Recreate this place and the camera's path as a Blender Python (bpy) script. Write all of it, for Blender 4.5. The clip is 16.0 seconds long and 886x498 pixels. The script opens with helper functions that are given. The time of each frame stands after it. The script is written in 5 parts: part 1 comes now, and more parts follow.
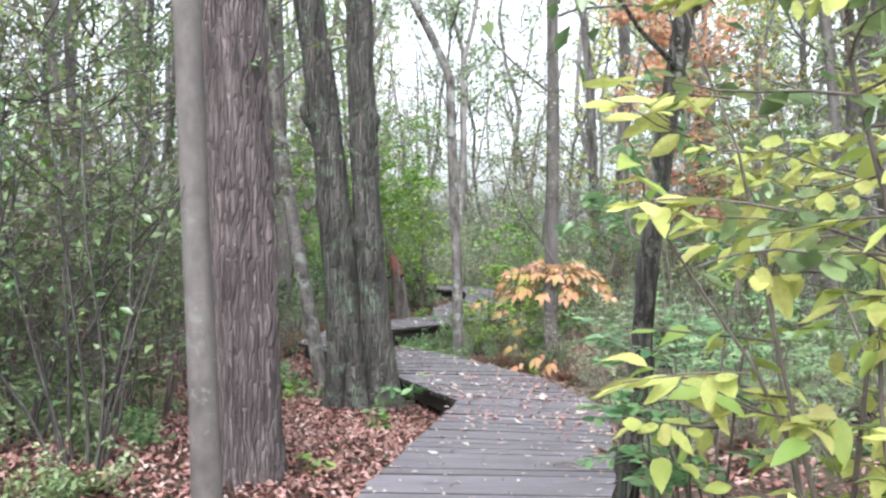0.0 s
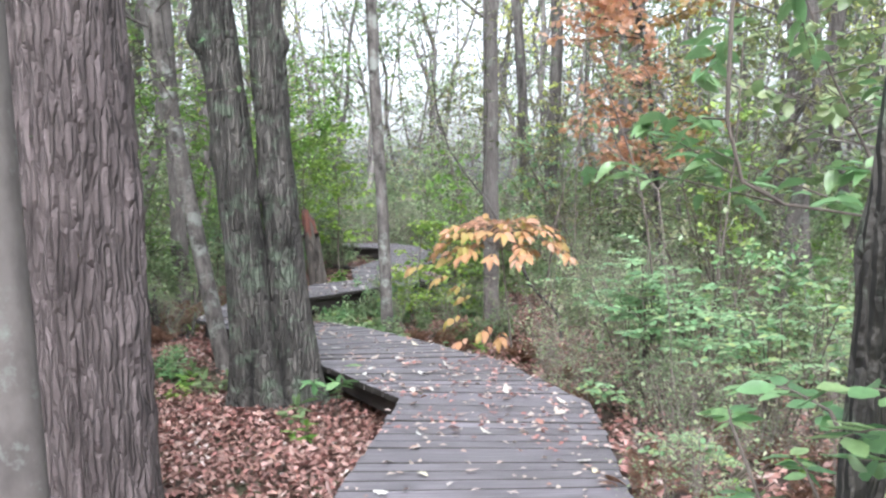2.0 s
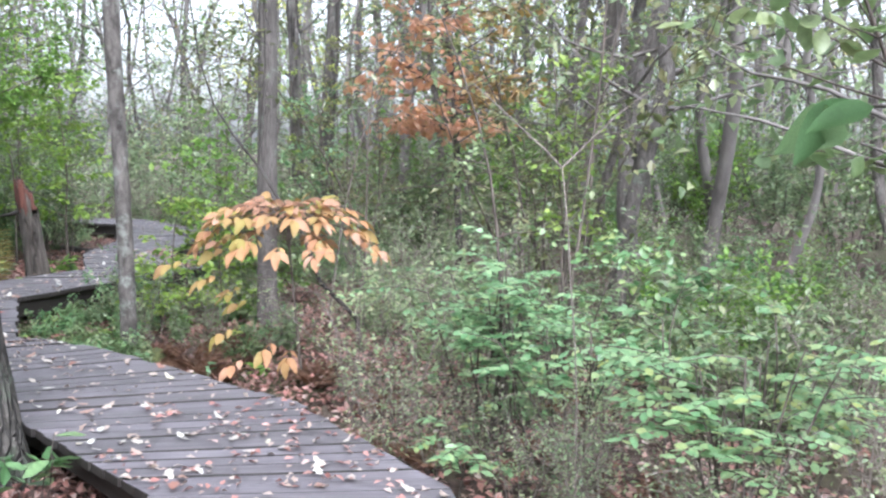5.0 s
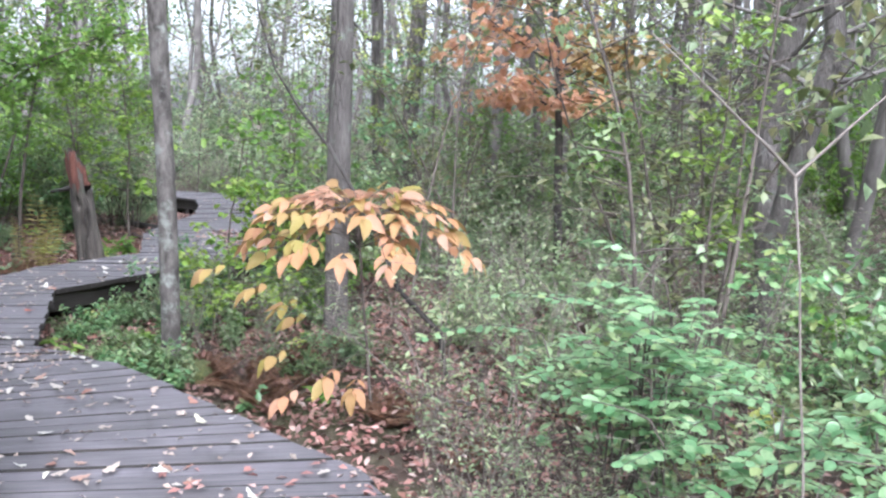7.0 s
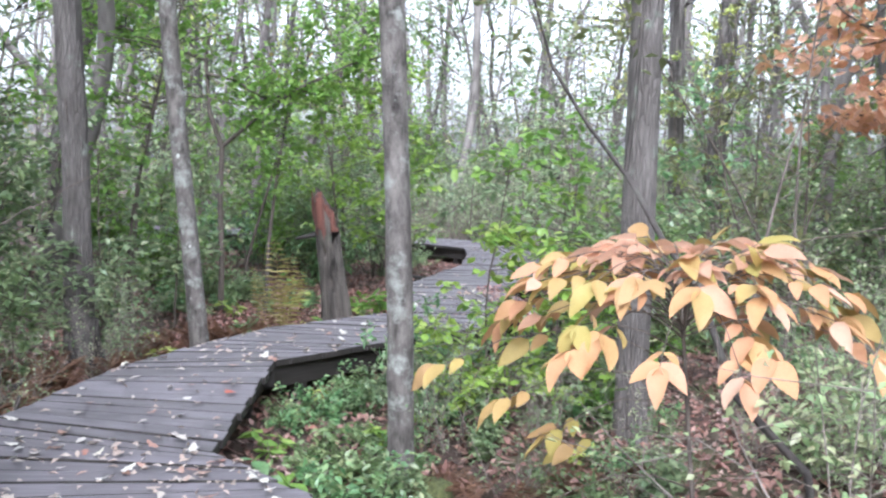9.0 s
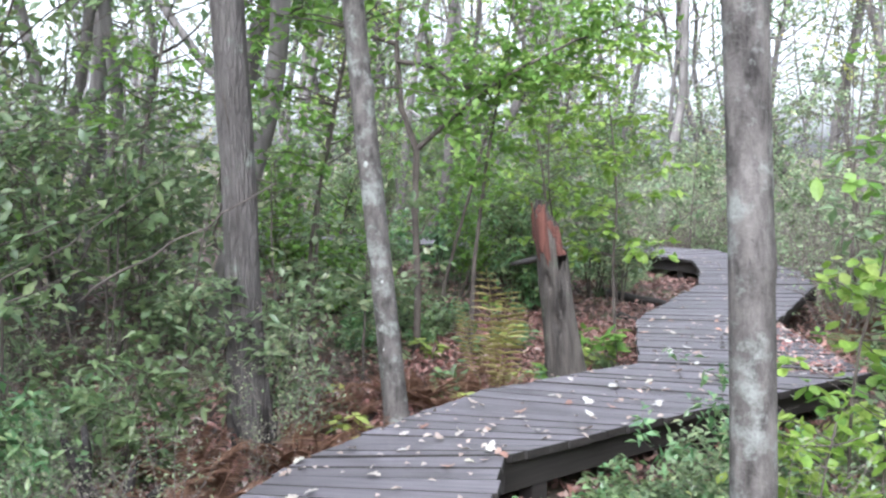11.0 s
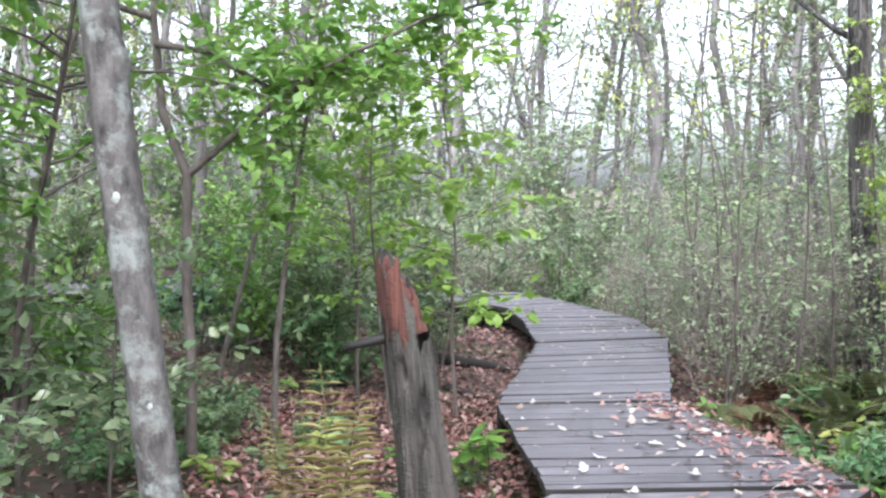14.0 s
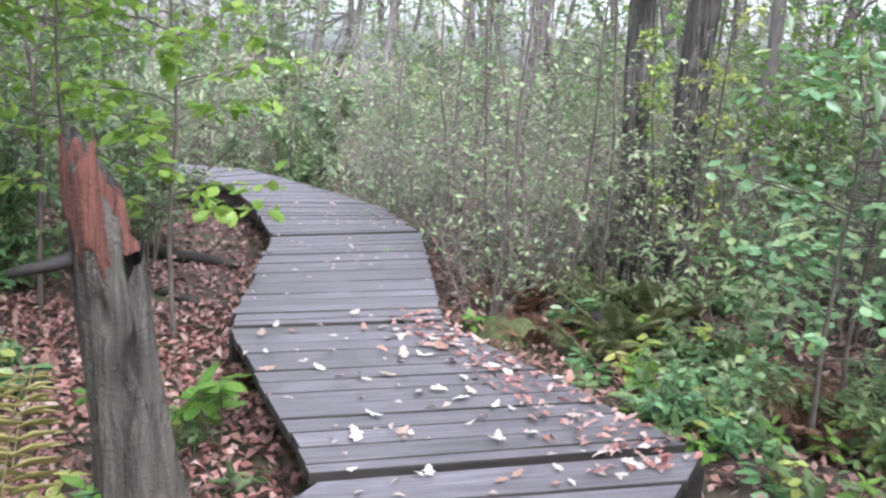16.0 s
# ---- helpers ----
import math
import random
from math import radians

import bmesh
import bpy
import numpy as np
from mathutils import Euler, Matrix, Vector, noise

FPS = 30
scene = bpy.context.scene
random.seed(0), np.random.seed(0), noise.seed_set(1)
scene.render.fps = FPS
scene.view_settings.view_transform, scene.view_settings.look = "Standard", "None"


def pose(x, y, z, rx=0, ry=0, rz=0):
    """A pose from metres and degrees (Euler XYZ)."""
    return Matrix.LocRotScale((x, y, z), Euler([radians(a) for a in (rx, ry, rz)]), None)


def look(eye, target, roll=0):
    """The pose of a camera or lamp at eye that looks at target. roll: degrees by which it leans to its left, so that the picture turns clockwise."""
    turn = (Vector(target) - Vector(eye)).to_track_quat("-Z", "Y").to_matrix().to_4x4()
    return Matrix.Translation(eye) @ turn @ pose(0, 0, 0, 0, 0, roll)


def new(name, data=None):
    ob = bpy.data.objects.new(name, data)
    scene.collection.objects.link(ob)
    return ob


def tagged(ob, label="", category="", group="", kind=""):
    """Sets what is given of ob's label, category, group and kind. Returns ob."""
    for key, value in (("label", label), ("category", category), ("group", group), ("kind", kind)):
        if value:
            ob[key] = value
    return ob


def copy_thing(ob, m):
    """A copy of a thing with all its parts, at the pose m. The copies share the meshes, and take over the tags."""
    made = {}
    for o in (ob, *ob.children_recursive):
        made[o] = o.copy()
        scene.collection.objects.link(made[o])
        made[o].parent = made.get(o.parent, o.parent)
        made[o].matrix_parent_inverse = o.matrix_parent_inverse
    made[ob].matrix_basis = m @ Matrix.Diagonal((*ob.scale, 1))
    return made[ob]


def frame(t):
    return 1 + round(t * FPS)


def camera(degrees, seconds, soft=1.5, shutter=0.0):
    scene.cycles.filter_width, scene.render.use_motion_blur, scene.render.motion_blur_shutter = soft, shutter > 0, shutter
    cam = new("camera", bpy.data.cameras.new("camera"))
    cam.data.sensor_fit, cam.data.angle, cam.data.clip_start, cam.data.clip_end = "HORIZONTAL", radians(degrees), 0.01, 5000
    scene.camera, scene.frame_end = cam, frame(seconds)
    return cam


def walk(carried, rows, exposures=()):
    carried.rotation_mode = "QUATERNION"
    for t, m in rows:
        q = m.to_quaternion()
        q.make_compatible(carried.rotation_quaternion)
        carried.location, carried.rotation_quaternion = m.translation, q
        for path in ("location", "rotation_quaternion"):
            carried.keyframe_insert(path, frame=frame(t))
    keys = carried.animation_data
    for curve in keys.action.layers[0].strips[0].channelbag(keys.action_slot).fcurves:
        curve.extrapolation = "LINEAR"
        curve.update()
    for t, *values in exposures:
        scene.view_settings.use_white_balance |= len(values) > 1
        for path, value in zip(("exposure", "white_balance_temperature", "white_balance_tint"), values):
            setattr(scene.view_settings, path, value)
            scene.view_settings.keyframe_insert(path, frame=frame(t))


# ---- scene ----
cam = camera(50.0, 16.0, soft=2.4)
PATH = [
    (0, (1.234, 1.299, 1.482), (1.033, 3.288, 1.444), 0.4),
    (0.5, (1.159, 1.837, 1.466), (0.91, 3.82, 1.403), 1.1),
    (1, (1.073, 2.326, 1.467), (0.791, 4.304, 1.379), 2.0),
    (1.5, (0.96, 2.717, 1.476), (0.81, 4.707, 1.345), 1.4),
    (2, (0.882, 3.124, 1.472), (0.871, 5.12, 1.333), -0.6),
    (2.5, (0.78, 3.511, 1.469), (0.787, 5.507, 1.338), -0.1),
    (3, (0.713, 3.997, 1.446), (0.886, 5.983, 1.293), -0.6),
    (3.5, (0.651, 4.492, 1.46), (0.847, 6.477, 1.319), -0.6),
    (4, (0.641, 4.876, 1.449), (1.027, 6.829, 1.256), -3.1),
    (4.2, (0.652, 5.004, 1.424), (1.091, 6.948, 1.252), -1.0),
    (6.3, (0.929, 6.232, 1.543), (1.454, 8.144, 1.275), 1.6),
    (6.5, (0.944, 6.399, 1.539), (1.466, 8.314, 1.296), 0.8),
    (7, (0.964, 6.944, 1.516), (1.297, 8.899, 1.254), 1.9),
    (7.5, (0.967, 7.551, 1.487), (1.142, 9.52, 1.187), -1.9),
    (8, (1.021, 8.07, 1.465), (1.038, 10.052, 1.196), 0.4),
    (8.5, (1.0, 8.61, 1.424), (0.876, 10.589, 1.165), -0.4),
    (9, (0.971, 9.137, 1.36), (0.724, 11.114, 1.184), 1.2),
    (9.5, (0.783, 9.778, 1.322), (0.295, 11.709, 1.139), 2.3),
    (10, (0.606, 10.304, 1.289), (0.038, 12.214, 1.11), -0.4),
    (10.2, (0.483, 10.494, 1.309), (-0.151, 12.385, 1.158), 1.2),
    (12.3, (-0.23, 11.877, 1.485), (-0.774, 13.783, 1.22), -3.0),
    (12.5, (-0.315, 12.053, 1.477), (-0.856, 13.966, 1.259), -1.8),
    (13, (-0.566, 12.504, 1.451), (-0.968, 14.452, 1.244), -3.1),
    (13.5, (-0.715, 12.947, 1.44), (-0.949, 14.929, 1.309), -2.2),
    (14, (-0.886, 13.337, 1.407), (-0.969, 15.331, 1.283), -0.4),
    (14.5, (-0.948, 13.76, 1.37), (-0.687, 15.733, 1.17), -0.6),
    (15, (-1.022, 14.103, 1.355), (-0.678, 16.064, 1.163), 0.7),
    (15.5, (-1.007, 14.345, 1.325), (-0.567, 16.284, 1.107), 1.9),
    (16, (-0.99, 14.712, 1.4), (-0.479, 16.607, 1.016), 3.8),
]
walk(cam, [(t, look(eye, target, roll)) for t, eye, target, roll in PATH], exposures=[(0, 1.96, 5980, 8), (8, 2.10, 5640, 11), (13, 2.32, 5740, 9), (16, 2.30, 5740, 12)])

# ---- world and light: an overcast sky over open woodland ----
world = bpy.data.worlds.new("overcast_sky")
scene.world = world
world.use_nodes = True
wn, wl = world.node_tree.nodes, world.node_tree.links
wn.clear()
sky = wn.new("ShaderNodeTexSky")
sky.sky_type, sky.sun_disc = "NISHITA", False
sky.sun_elevation, sky.sun_rotation = radians(48), radians(200)
sky.dust_density, sky.air_density = 4.0, 1.0
grey = wn.new("ShaderNodeHueSaturation")
grey.inputs["Saturation"].default_value = 0.18
back = wn.new("ShaderNodeBackground")
back.inputs["Strength"].default_value = 0.14
wout = wn.new("ShaderNodeOutputWorld")
wl.new(sky.outputs[0], grey.inputs["Color"])
wl.new(grey.outputs[0], back.inputs["Color"])
wl.new(back.outputs[0], wout.inputs["Surface"])

sun = new("sun", bpy.data.lights.new("sun", "SUN"))
sun.data.energy, sun.data.angle, sun.data.color = 1.5, radians(40), (1.0, 0.98, 0.95)
sun.matrix_basis = look((6, -14, 20), (0, 8, 0))

# ---- materials ----
def mat_base(name):
    m = bpy.data.materials.new(name)
    m.use_nodes = True
    nt = m.node_tree
    return m, nt.nodes, nt.links, nt.nodes["Principled BSDF"]


def ramp(nodes, stops):
    r = nodes.new("ShaderNodeValToRGB")
    els = r.color_ramp.elements
    while len(els) < len(stops):
        els.new(0.5)
    for e, (p, c) in zip(els, stops):
        e.position, e.color = p, (*c, 1)
    return r


def mapped(nodes, links, scale, kind="Object"):
    tc = nodes.new("ShaderNodeTexCoord")
    mp = nodes.new("ShaderNodeMapping")
    mp.inputs["Scale"].default_value = scale
    links.new(tc.outputs[kind], mp.inputs["Vector"])
    return mp


def noise_at(nodes, links, vec, scale, detail=4.0, rough=0.6):
    n = nodes.new("ShaderNodeTexNoise")
    n.inputs["Scale"].default_value, n.inputs["Detail"].default_value = scale, detail
    n.inputs["Roughness"].default_value = rough
    links.new(vec.outputs[0], n.inputs["Vector"])
    return n


def mix_rgb(nodes, links, fac, a, b, blend="MIX"):
    m = nodes.new("ShaderNodeMix")
    m.data_type, m.blend_type = "RGBA", blend
    for sock, v in ((m.inputs[0], fac), (m.inputs[6], a), (m.inputs[7], b)):
        if isinstance(v, (int, float)):
            sock.default_value = v
        elif isinstance(v, tuple):
            sock.default_value = (*v, 1)
        else:
            links.new(v, sock)
    return m.outputs[2]


def bump_to(nodes, links, bsdf, height, strength, dist):
    b = nodes.new("ShaderNodeBump")
    b.inputs["Strength"].default_value, b.inputs["Distance"].default_value = strength, dist
    links.new(height, b.inputs["Height"])
    links.new(b.outputs[0], bsdf.inputs["Normal"])


def leaf_mat(name, stops, rough=0.55, through_light=0.45, spread=0.25, gloss=0.4):
    """A leaf whose colour differs from leaf to leaf and from plant to plant."""
    m, n, l, p = mat_base(name)
    geo = n.new("ShaderNodeNewGeometry")
    info = n.new("ShaderNodeObjectInfo")
    add = n.new("ShaderNodeMath")
    add.operation = "MULTIPLY_ADD"
    l.new(info.outputs["Random"], add.inputs[0])
    add.inputs[1].default_value = spread
    sub = n.new("ShaderNodeMath")
    sub.operation = "MULTIPLY"
    l.new(geo.outputs["Random Per Island"], sub.inputs[0])
    sub.inputs[1].default_value = 1.0 - spread
    l.new(sub.outputs[0], add.inputs[2])
    r = ramp(n, stops)
    l.new(add.outputs[0], r.inputs[0])
    mp = mapped(n, l, (1, 1, 1))
    blot = noise_at(n, l, mp, 45.0, 3)
    br = ramp(n, [(0.3, (0.72, 0.72, 0.66)), (0.7, (1.12, 1.1, 1.05))])
    l.new(blot.outputs[0], br.inputs[0])
    col = mix_rgb(n, l, 0.8, r.outputs[0], br.outputs[0], "MULTIPLY")
    l.new(col, p.inputs["Base Color"])
    p.inputs["Roughness"].default_value = rough
    p.inputs["Specular IOR Level"].default_value = gloss
    t = n.new("ShaderNodeBsdfTranslucent")
    l.new(col, t.inputs["Color"])
    mx = n.new("ShaderNodeMixShader")
    mx.inputs[0].default_value = through_light
    out = n["Material Output"]
    l.new(p.outputs[0], mx.inputs[1])
    l.new(t.outputs[0], mx.inputs[2])
    l.new(mx.outputs[0], out.inputs["Surface"])
    return m


def bark_mat(name, dark, light, lichen=None, amount=0.3, furrow=9.0, squash=0.16, bump=0.6, depth=0.02, crack=0.0, cell=22.0, tall=0.22):
    m, n, l, p = mat_base(name)
    mp = mapped(n, l, (1, 1, squash))
    a = noise_at(n, l, mp, furrow, 6, 0.65)
    mp2 = mapped(n, l, (1, 1, 1))
    b = noise_at(n, l, mp2, 2.2, 4)
    c = noise_at(n, l, mp2, 60.0, 3)
    r = ramp(n, [(0.32, dark), (0.62, light)])
    l.new(a.outputs[0], r.inputs[0])
    col = r.outputs[0]
    tone = ramp(n, [(0.3, (0.78, 0.76, 0.76)), (0.7, (1.15, 1.14, 1.12))])
    l.new(b.outputs[0], tone.inputs[0])
    col = mix_rgb(n, l, 1.0, col, tone.outputs[0], "MULTIPLY")
    if lichen:
        g = noise_at(n, l, mp2, 5.0, 6, 0.7)
        gr = ramp(n, [(0.62 - amount * 0.3, (0, 0, 0)), (0.72 - amount * 0.3, (1, 1, 1))])
        l.new(g.outputs[0], gr.inputs[0])
        col = mix_rgb(n, l, gr.outputs[0], col, lichen)
    s = n.new("ShaderNodeMath")
    s.operation = "MULTIPLY_ADD"
    l.new(c.outputs[0], s.inputs[0])
    s.inputs[1].default_value = 0.35
    l.new(a.outputs[0], s.inputs[2])
    height = s.outputs[0]
    if crack:
        mp3 = mapped(n, l, (1, 1, tall))
        warp = noise_at(n, l, mp2, 9.0, 3)
        bend_by = n.new("ShaderNodeVectorMath")
        bend_by.operation = "MULTIPLY_ADD"
        l.new(warp.outputs["Color"], bend_by.inputs[0])
        bend_by.inputs[1].default_value = (0.9 / cell, 0.9 / cell, 0.7 / cell)
        l.new(mp3.outputs[0], bend_by.inputs[2])
        vor = n.new("ShaderNodeTexVoronoi")
        vor.feature = "DISTANCE_TO_EDGE"
        vor.inputs["Scale"].default_value = cell
        l.new(bend_by.outputs[0], vor.inputs["Vector"])
        cr = ramp(n, [(0.0, (0, 0, 0)), (0.22, (1, 1, 1))])
        l.new(vor.outputs["Distance"], cr.inputs[0])
        shade = ramp(n, [(0.0, tuple(1 - crack * 0.8 for _ in range(3))), (1.0, (1, 1, 1))])
        l.new(cr.outputs[0], shade.inputs[0])
        col = mix_rgb(n, l, 1.0, col, shade.outputs[0], "MULTIPLY")
        hs = n.new("ShaderNodeMath")
        hs.operation = "ADD"
        l.new(height, hs.inputs[0])
        l.new(cr.outputs[0], hs.inputs[1])
        height = hs.outputs[0]
    l.new(col, p.inputs["Base Color"])
    p.inputs["Roughness"].default_value = 0.9
    bump_to(n, l, p, height, bump, depth)
    return m


M_GREEN = leaf_mat("leaf_green", [(0.0, (0.095, 0.150, 0.068)), (0.35, (0.160, 0.240, 0.105)), (0.7, (0.235, 0.315, 0.145)), (1.0, (0.350, 0.400, 0.205))], gloss=0.9, rough=0.34)
M_BRIGHT = leaf_mat("leaf_bright_green", [(0.0, (0.120, 0.240, 0.050)), (0.5, (0.200, 0.360, 0.075)), (1.0, (0.320, 0.450, 0.120))], through_light=0.45, gloss=0.5, rough=0.45)
M_TEAL = leaf_mat("leaf_cool_green", [(0.0, (0.090, 0.205, 0.090)), (0.5, (0.180, 0.340, 0.150)), (0.85, (0.330, 0.450, 0.220)), (1.0, (0.430, 0.470, 0.180))], gloss=0.9, rough=0.34, through_light=0.4)
M_OLIVE = leaf_mat("leaf_olive", [(0.0, (0.095, 0.115, 0.055)), (0.4, (0.165, 0.195, 0.085)), (0.75, (0.255, 0.265, 0.130)), (1.0, (0.370, 0.330, 0.190))], gloss=0.9, rough=0.34)
M_YELLOW = leaf_mat("leaf_yellow_green", [(0.0, (0.180, 0.330, 0.080)), (0.35, (0.370, 0.470, 0.130)), (0.75, (0.540, 0.560, 0.190)), (1.0, (0.620, 0.530, 0.280))], through_light=0.42, spread=0.75)
M_ORANGE = leaf_mat("leaf_orange", [(0.0, (0.380, 0.310, 0.110)), (0.25, (0.480, 0.290, 0.140)), (0.7, (0.540, 0.280, 0.170)), (1.0, (0.580, 0.390, 0.310))], through_light=0.35, spread=0.9)
M_PINK = leaf_mat("leaf_coral", [(0.0, (0.560, 0.350, 0.180)), (0.4, (0.680, 0.390, 0.270)), (1.0, (0.720, 0.520, 0.440))], through_light=0.6)
M_LIME = leaf_mat("leaf_lime_green", [(0.0, (0.190, 0.330, 0.060)), (0.5, (0.310, 0.470, 0.095)), (1.0, (0.430, 0.530, 0.150))], through_light=0.5, gloss=0.6, rough=0.4)
M_WILTED = leaf_mat("leaf_wilted_pale", [(0.0, (0.190, 0.290, 0.140)), (0.4, (0.300, 0.420, 0.220)), (0.75, (0.420, 0.500, 0.280)), (1.0, (0.500, 0.470, 0.330))], through_light=0.45, gloss=0.9, rough=0.36)
M_GREY = leaf_mat("leaf_dry_grey", [(0.0, (0.150, 0.130, 0.115)), (0.4, (0.260, 0.240, 0.205)), (0.7, (0.260, 0.300, 0.160)), (1.0, (0.460, 0.430, 0.385))], gloss=0.5, rough=0.45)
M_PALE = leaf_mat("leaf_pale_green", [(0.0, (0.110, 0.185, 0.090)), (0.4, (0.200, 0.290, 0.150)), (0.75, (0.310, 0.390, 0.220)), (1.0, (0.450, 0.460, 0.270))], gloss=1.0, rough=0.32)
M_LITTER = leaf_mat("leaf_litter_brown", [(0.0, (0.095, 0.058, 0.054)), (0.35, (0.210, 0.106, 0.094)), (0.7, (0.320, 0.182, 0.162)), (0.9, (0.420, 0.315, 0.285)), (1.0, (0.560, 0.510, 0.490))], through_light=0.1, gloss=0.5, rough=0.45)
M_FALLEN = leaf_mat("leaf_fallen_pale", [(0.0, (0.270, 0.100, 0.080)), (0.25, (0.380, 0.240, 0.200)), (0.5, (0.460, 0.400, 0.370)), (0.85, (0.600, 0.580, 0.570)), (1.0, (0.520, 0.450, 0.280))], through_light=0.1, gloss=0.5, spread=0.85, rough=0.4)
M_ROSY = leaf_mat("leaf_fallen_rosy", [(0.0, (0.240, 0.095, 0.090)), (0.4, (0.390, 0.190, 0.175)), (0.7, (0.470, 0.290, 0.275)), (1.0, (0.600, 0.575, 0.560))], through_light=0.1, gloss=0.5, spread=0.2, rough=0.4)
M_REDLEAF = leaf_mat("leaf_brick_red", [(0.0, (0.360, 0.075, 0.050)), (1.0, (0.480, 0.130, 0.085))], through_light=0.1)
M_FERN = leaf_mat("fern_yellowed", [(0.0, (0.300, 0.270, 0.100)), (0.5, (0.470, 0.420, 0.180)), (1.0, (0.560, 0.500, 0.280))])
M_GOLD = leaf_mat("leaf_gold", [(0.0, (0.270, 0.280, 0.080)), (0.4, (0.390, 0.310, 0.100)), (0.75, (0.430, 0.270, 0.130)), (1.0, (0.430, 0.370, 0.240))], through_light=0.35, spread=0.5)
M_COOL = leaf_mat("leaf_pale_cool_green", [(0.0, (0.120, 0.270, 0.120)), (0.4, (0.220, 0.390, 0.200)), (0.75, (0.340, 0.490, 0.270)), (1.0, (0.400, 0.440, 0.150))], through_light=0.42, gloss=0.9, rough=0.34)
M_DEADFERN = leaf_mat("fern_rust", [(0.0, (0.110, 0.058, 0.042)), (0.5, (0.220, 0.118, 0.080)), (1.0, (0.350, 0.220, 0.150))], through_light=0.2)

M_PINE = bark_mat("pine_bark", (0.060, 0.046, 0.046), (0.172, 0.138, 0.140), None, 0, 18.0, 0.13, 0.9, 0.022, 0.20, 34.0, 0.14)
M_SMOOTH = bark_mat("smooth_grey_bark", (0.070, 0.060, 0.058), (0.120, 0.106, 0.102), (0.155, 0.160, 0.148), 0.2, 7.0, 0.6, 0.35, 0.01)
M_ROUGH = bark_mat("lichened_bark", (0.014, 0.012, 0.010), (0.125, 0.113, 0.104), (0.128, 0.150, 0.112), 0.34, 9.0, 0.12, 1.0, 0.05, 0.15, 30.0, 0.10)
M_TRUNK = bark_mat("grey_bark", (0.070, 0.060, 0.056), (0.165, 0.148, 0.142), (0.200, 0.210, 0.185), 0.15, 10.0, 0.2, 0.7, 0.015, 0.35, 44.0, 0.12)
M_BLOTCH = bark_mat("blotched_bark", (0.026, 0.022, 0.020), (0.165, 0.148, 0.140), (0.245, 0.250, 0.232), 0.34, 15.0, 0.4, 0.9, 0.016)
M_SHAGGY = bark_mat("shaggy_bark", (0.034, 0.028, 0.026), (0.200, 0.182, 0.174), (0.190, 0.196, 0.176), 0.2, 14.0, 0.10, 1.0, 0.03, 0.25, 36.0, 0.10)
M_TWIG = bark_mat("twig_bark", (0.060, 0.048, 0.042), (0.150, 0.125, 0.110), None, 0, 20.0, 0.3, 0.3, 0.004)
M_DRYTWIG = bark_mat("dry_twig", (0.140, 0.115, 0.104), (0.290, 0.252, 0.230), None, 0, 20.0, 0.3, 0.3, 0.004)
M_FARBARK = bark_mat("far_bark", (0.095, 0.085, 0.082), (0.200, 0.182, 0.176), None, 0, 6.0, 0.2, 0.2, 0.01)


def soil_mat():
    m, n, l, p = mat_base("forest_floor")
    mp = mapped(n, l, (1, 1, 1))
    a, b, c = noise_at(n, l, mp, 0.8, 4), noise_at(n, l, mp, 14.0, 6), noise_at(n, l, mp, 70.0, 4)
    r = ramp(n, [(0.3, (0.040, 0.027, 0.023)), (0.55, (0.095, 0.060, 0.050)), (0.75, (0.160, 0.108, 0.088))])
    l.new(b.outputs[0], r.inputs[0])
    g = ramp(n, [(0.45, (0, 0, 0)), (0.62, (1, 1, 1))])
    l.new(a.outputs[0], g.inputs[0])
    col = mix_rgb(n, l, g.outputs[0], r.outputs[0], (0.085, 0.085, 0.040))
    l.new(col, p.inputs["Base Color"])
    p.inputs["Roughness"].default_value = 0.95
    bump_to(n, l, p, c.outputs[0], 0.9, 0.03)
    return m


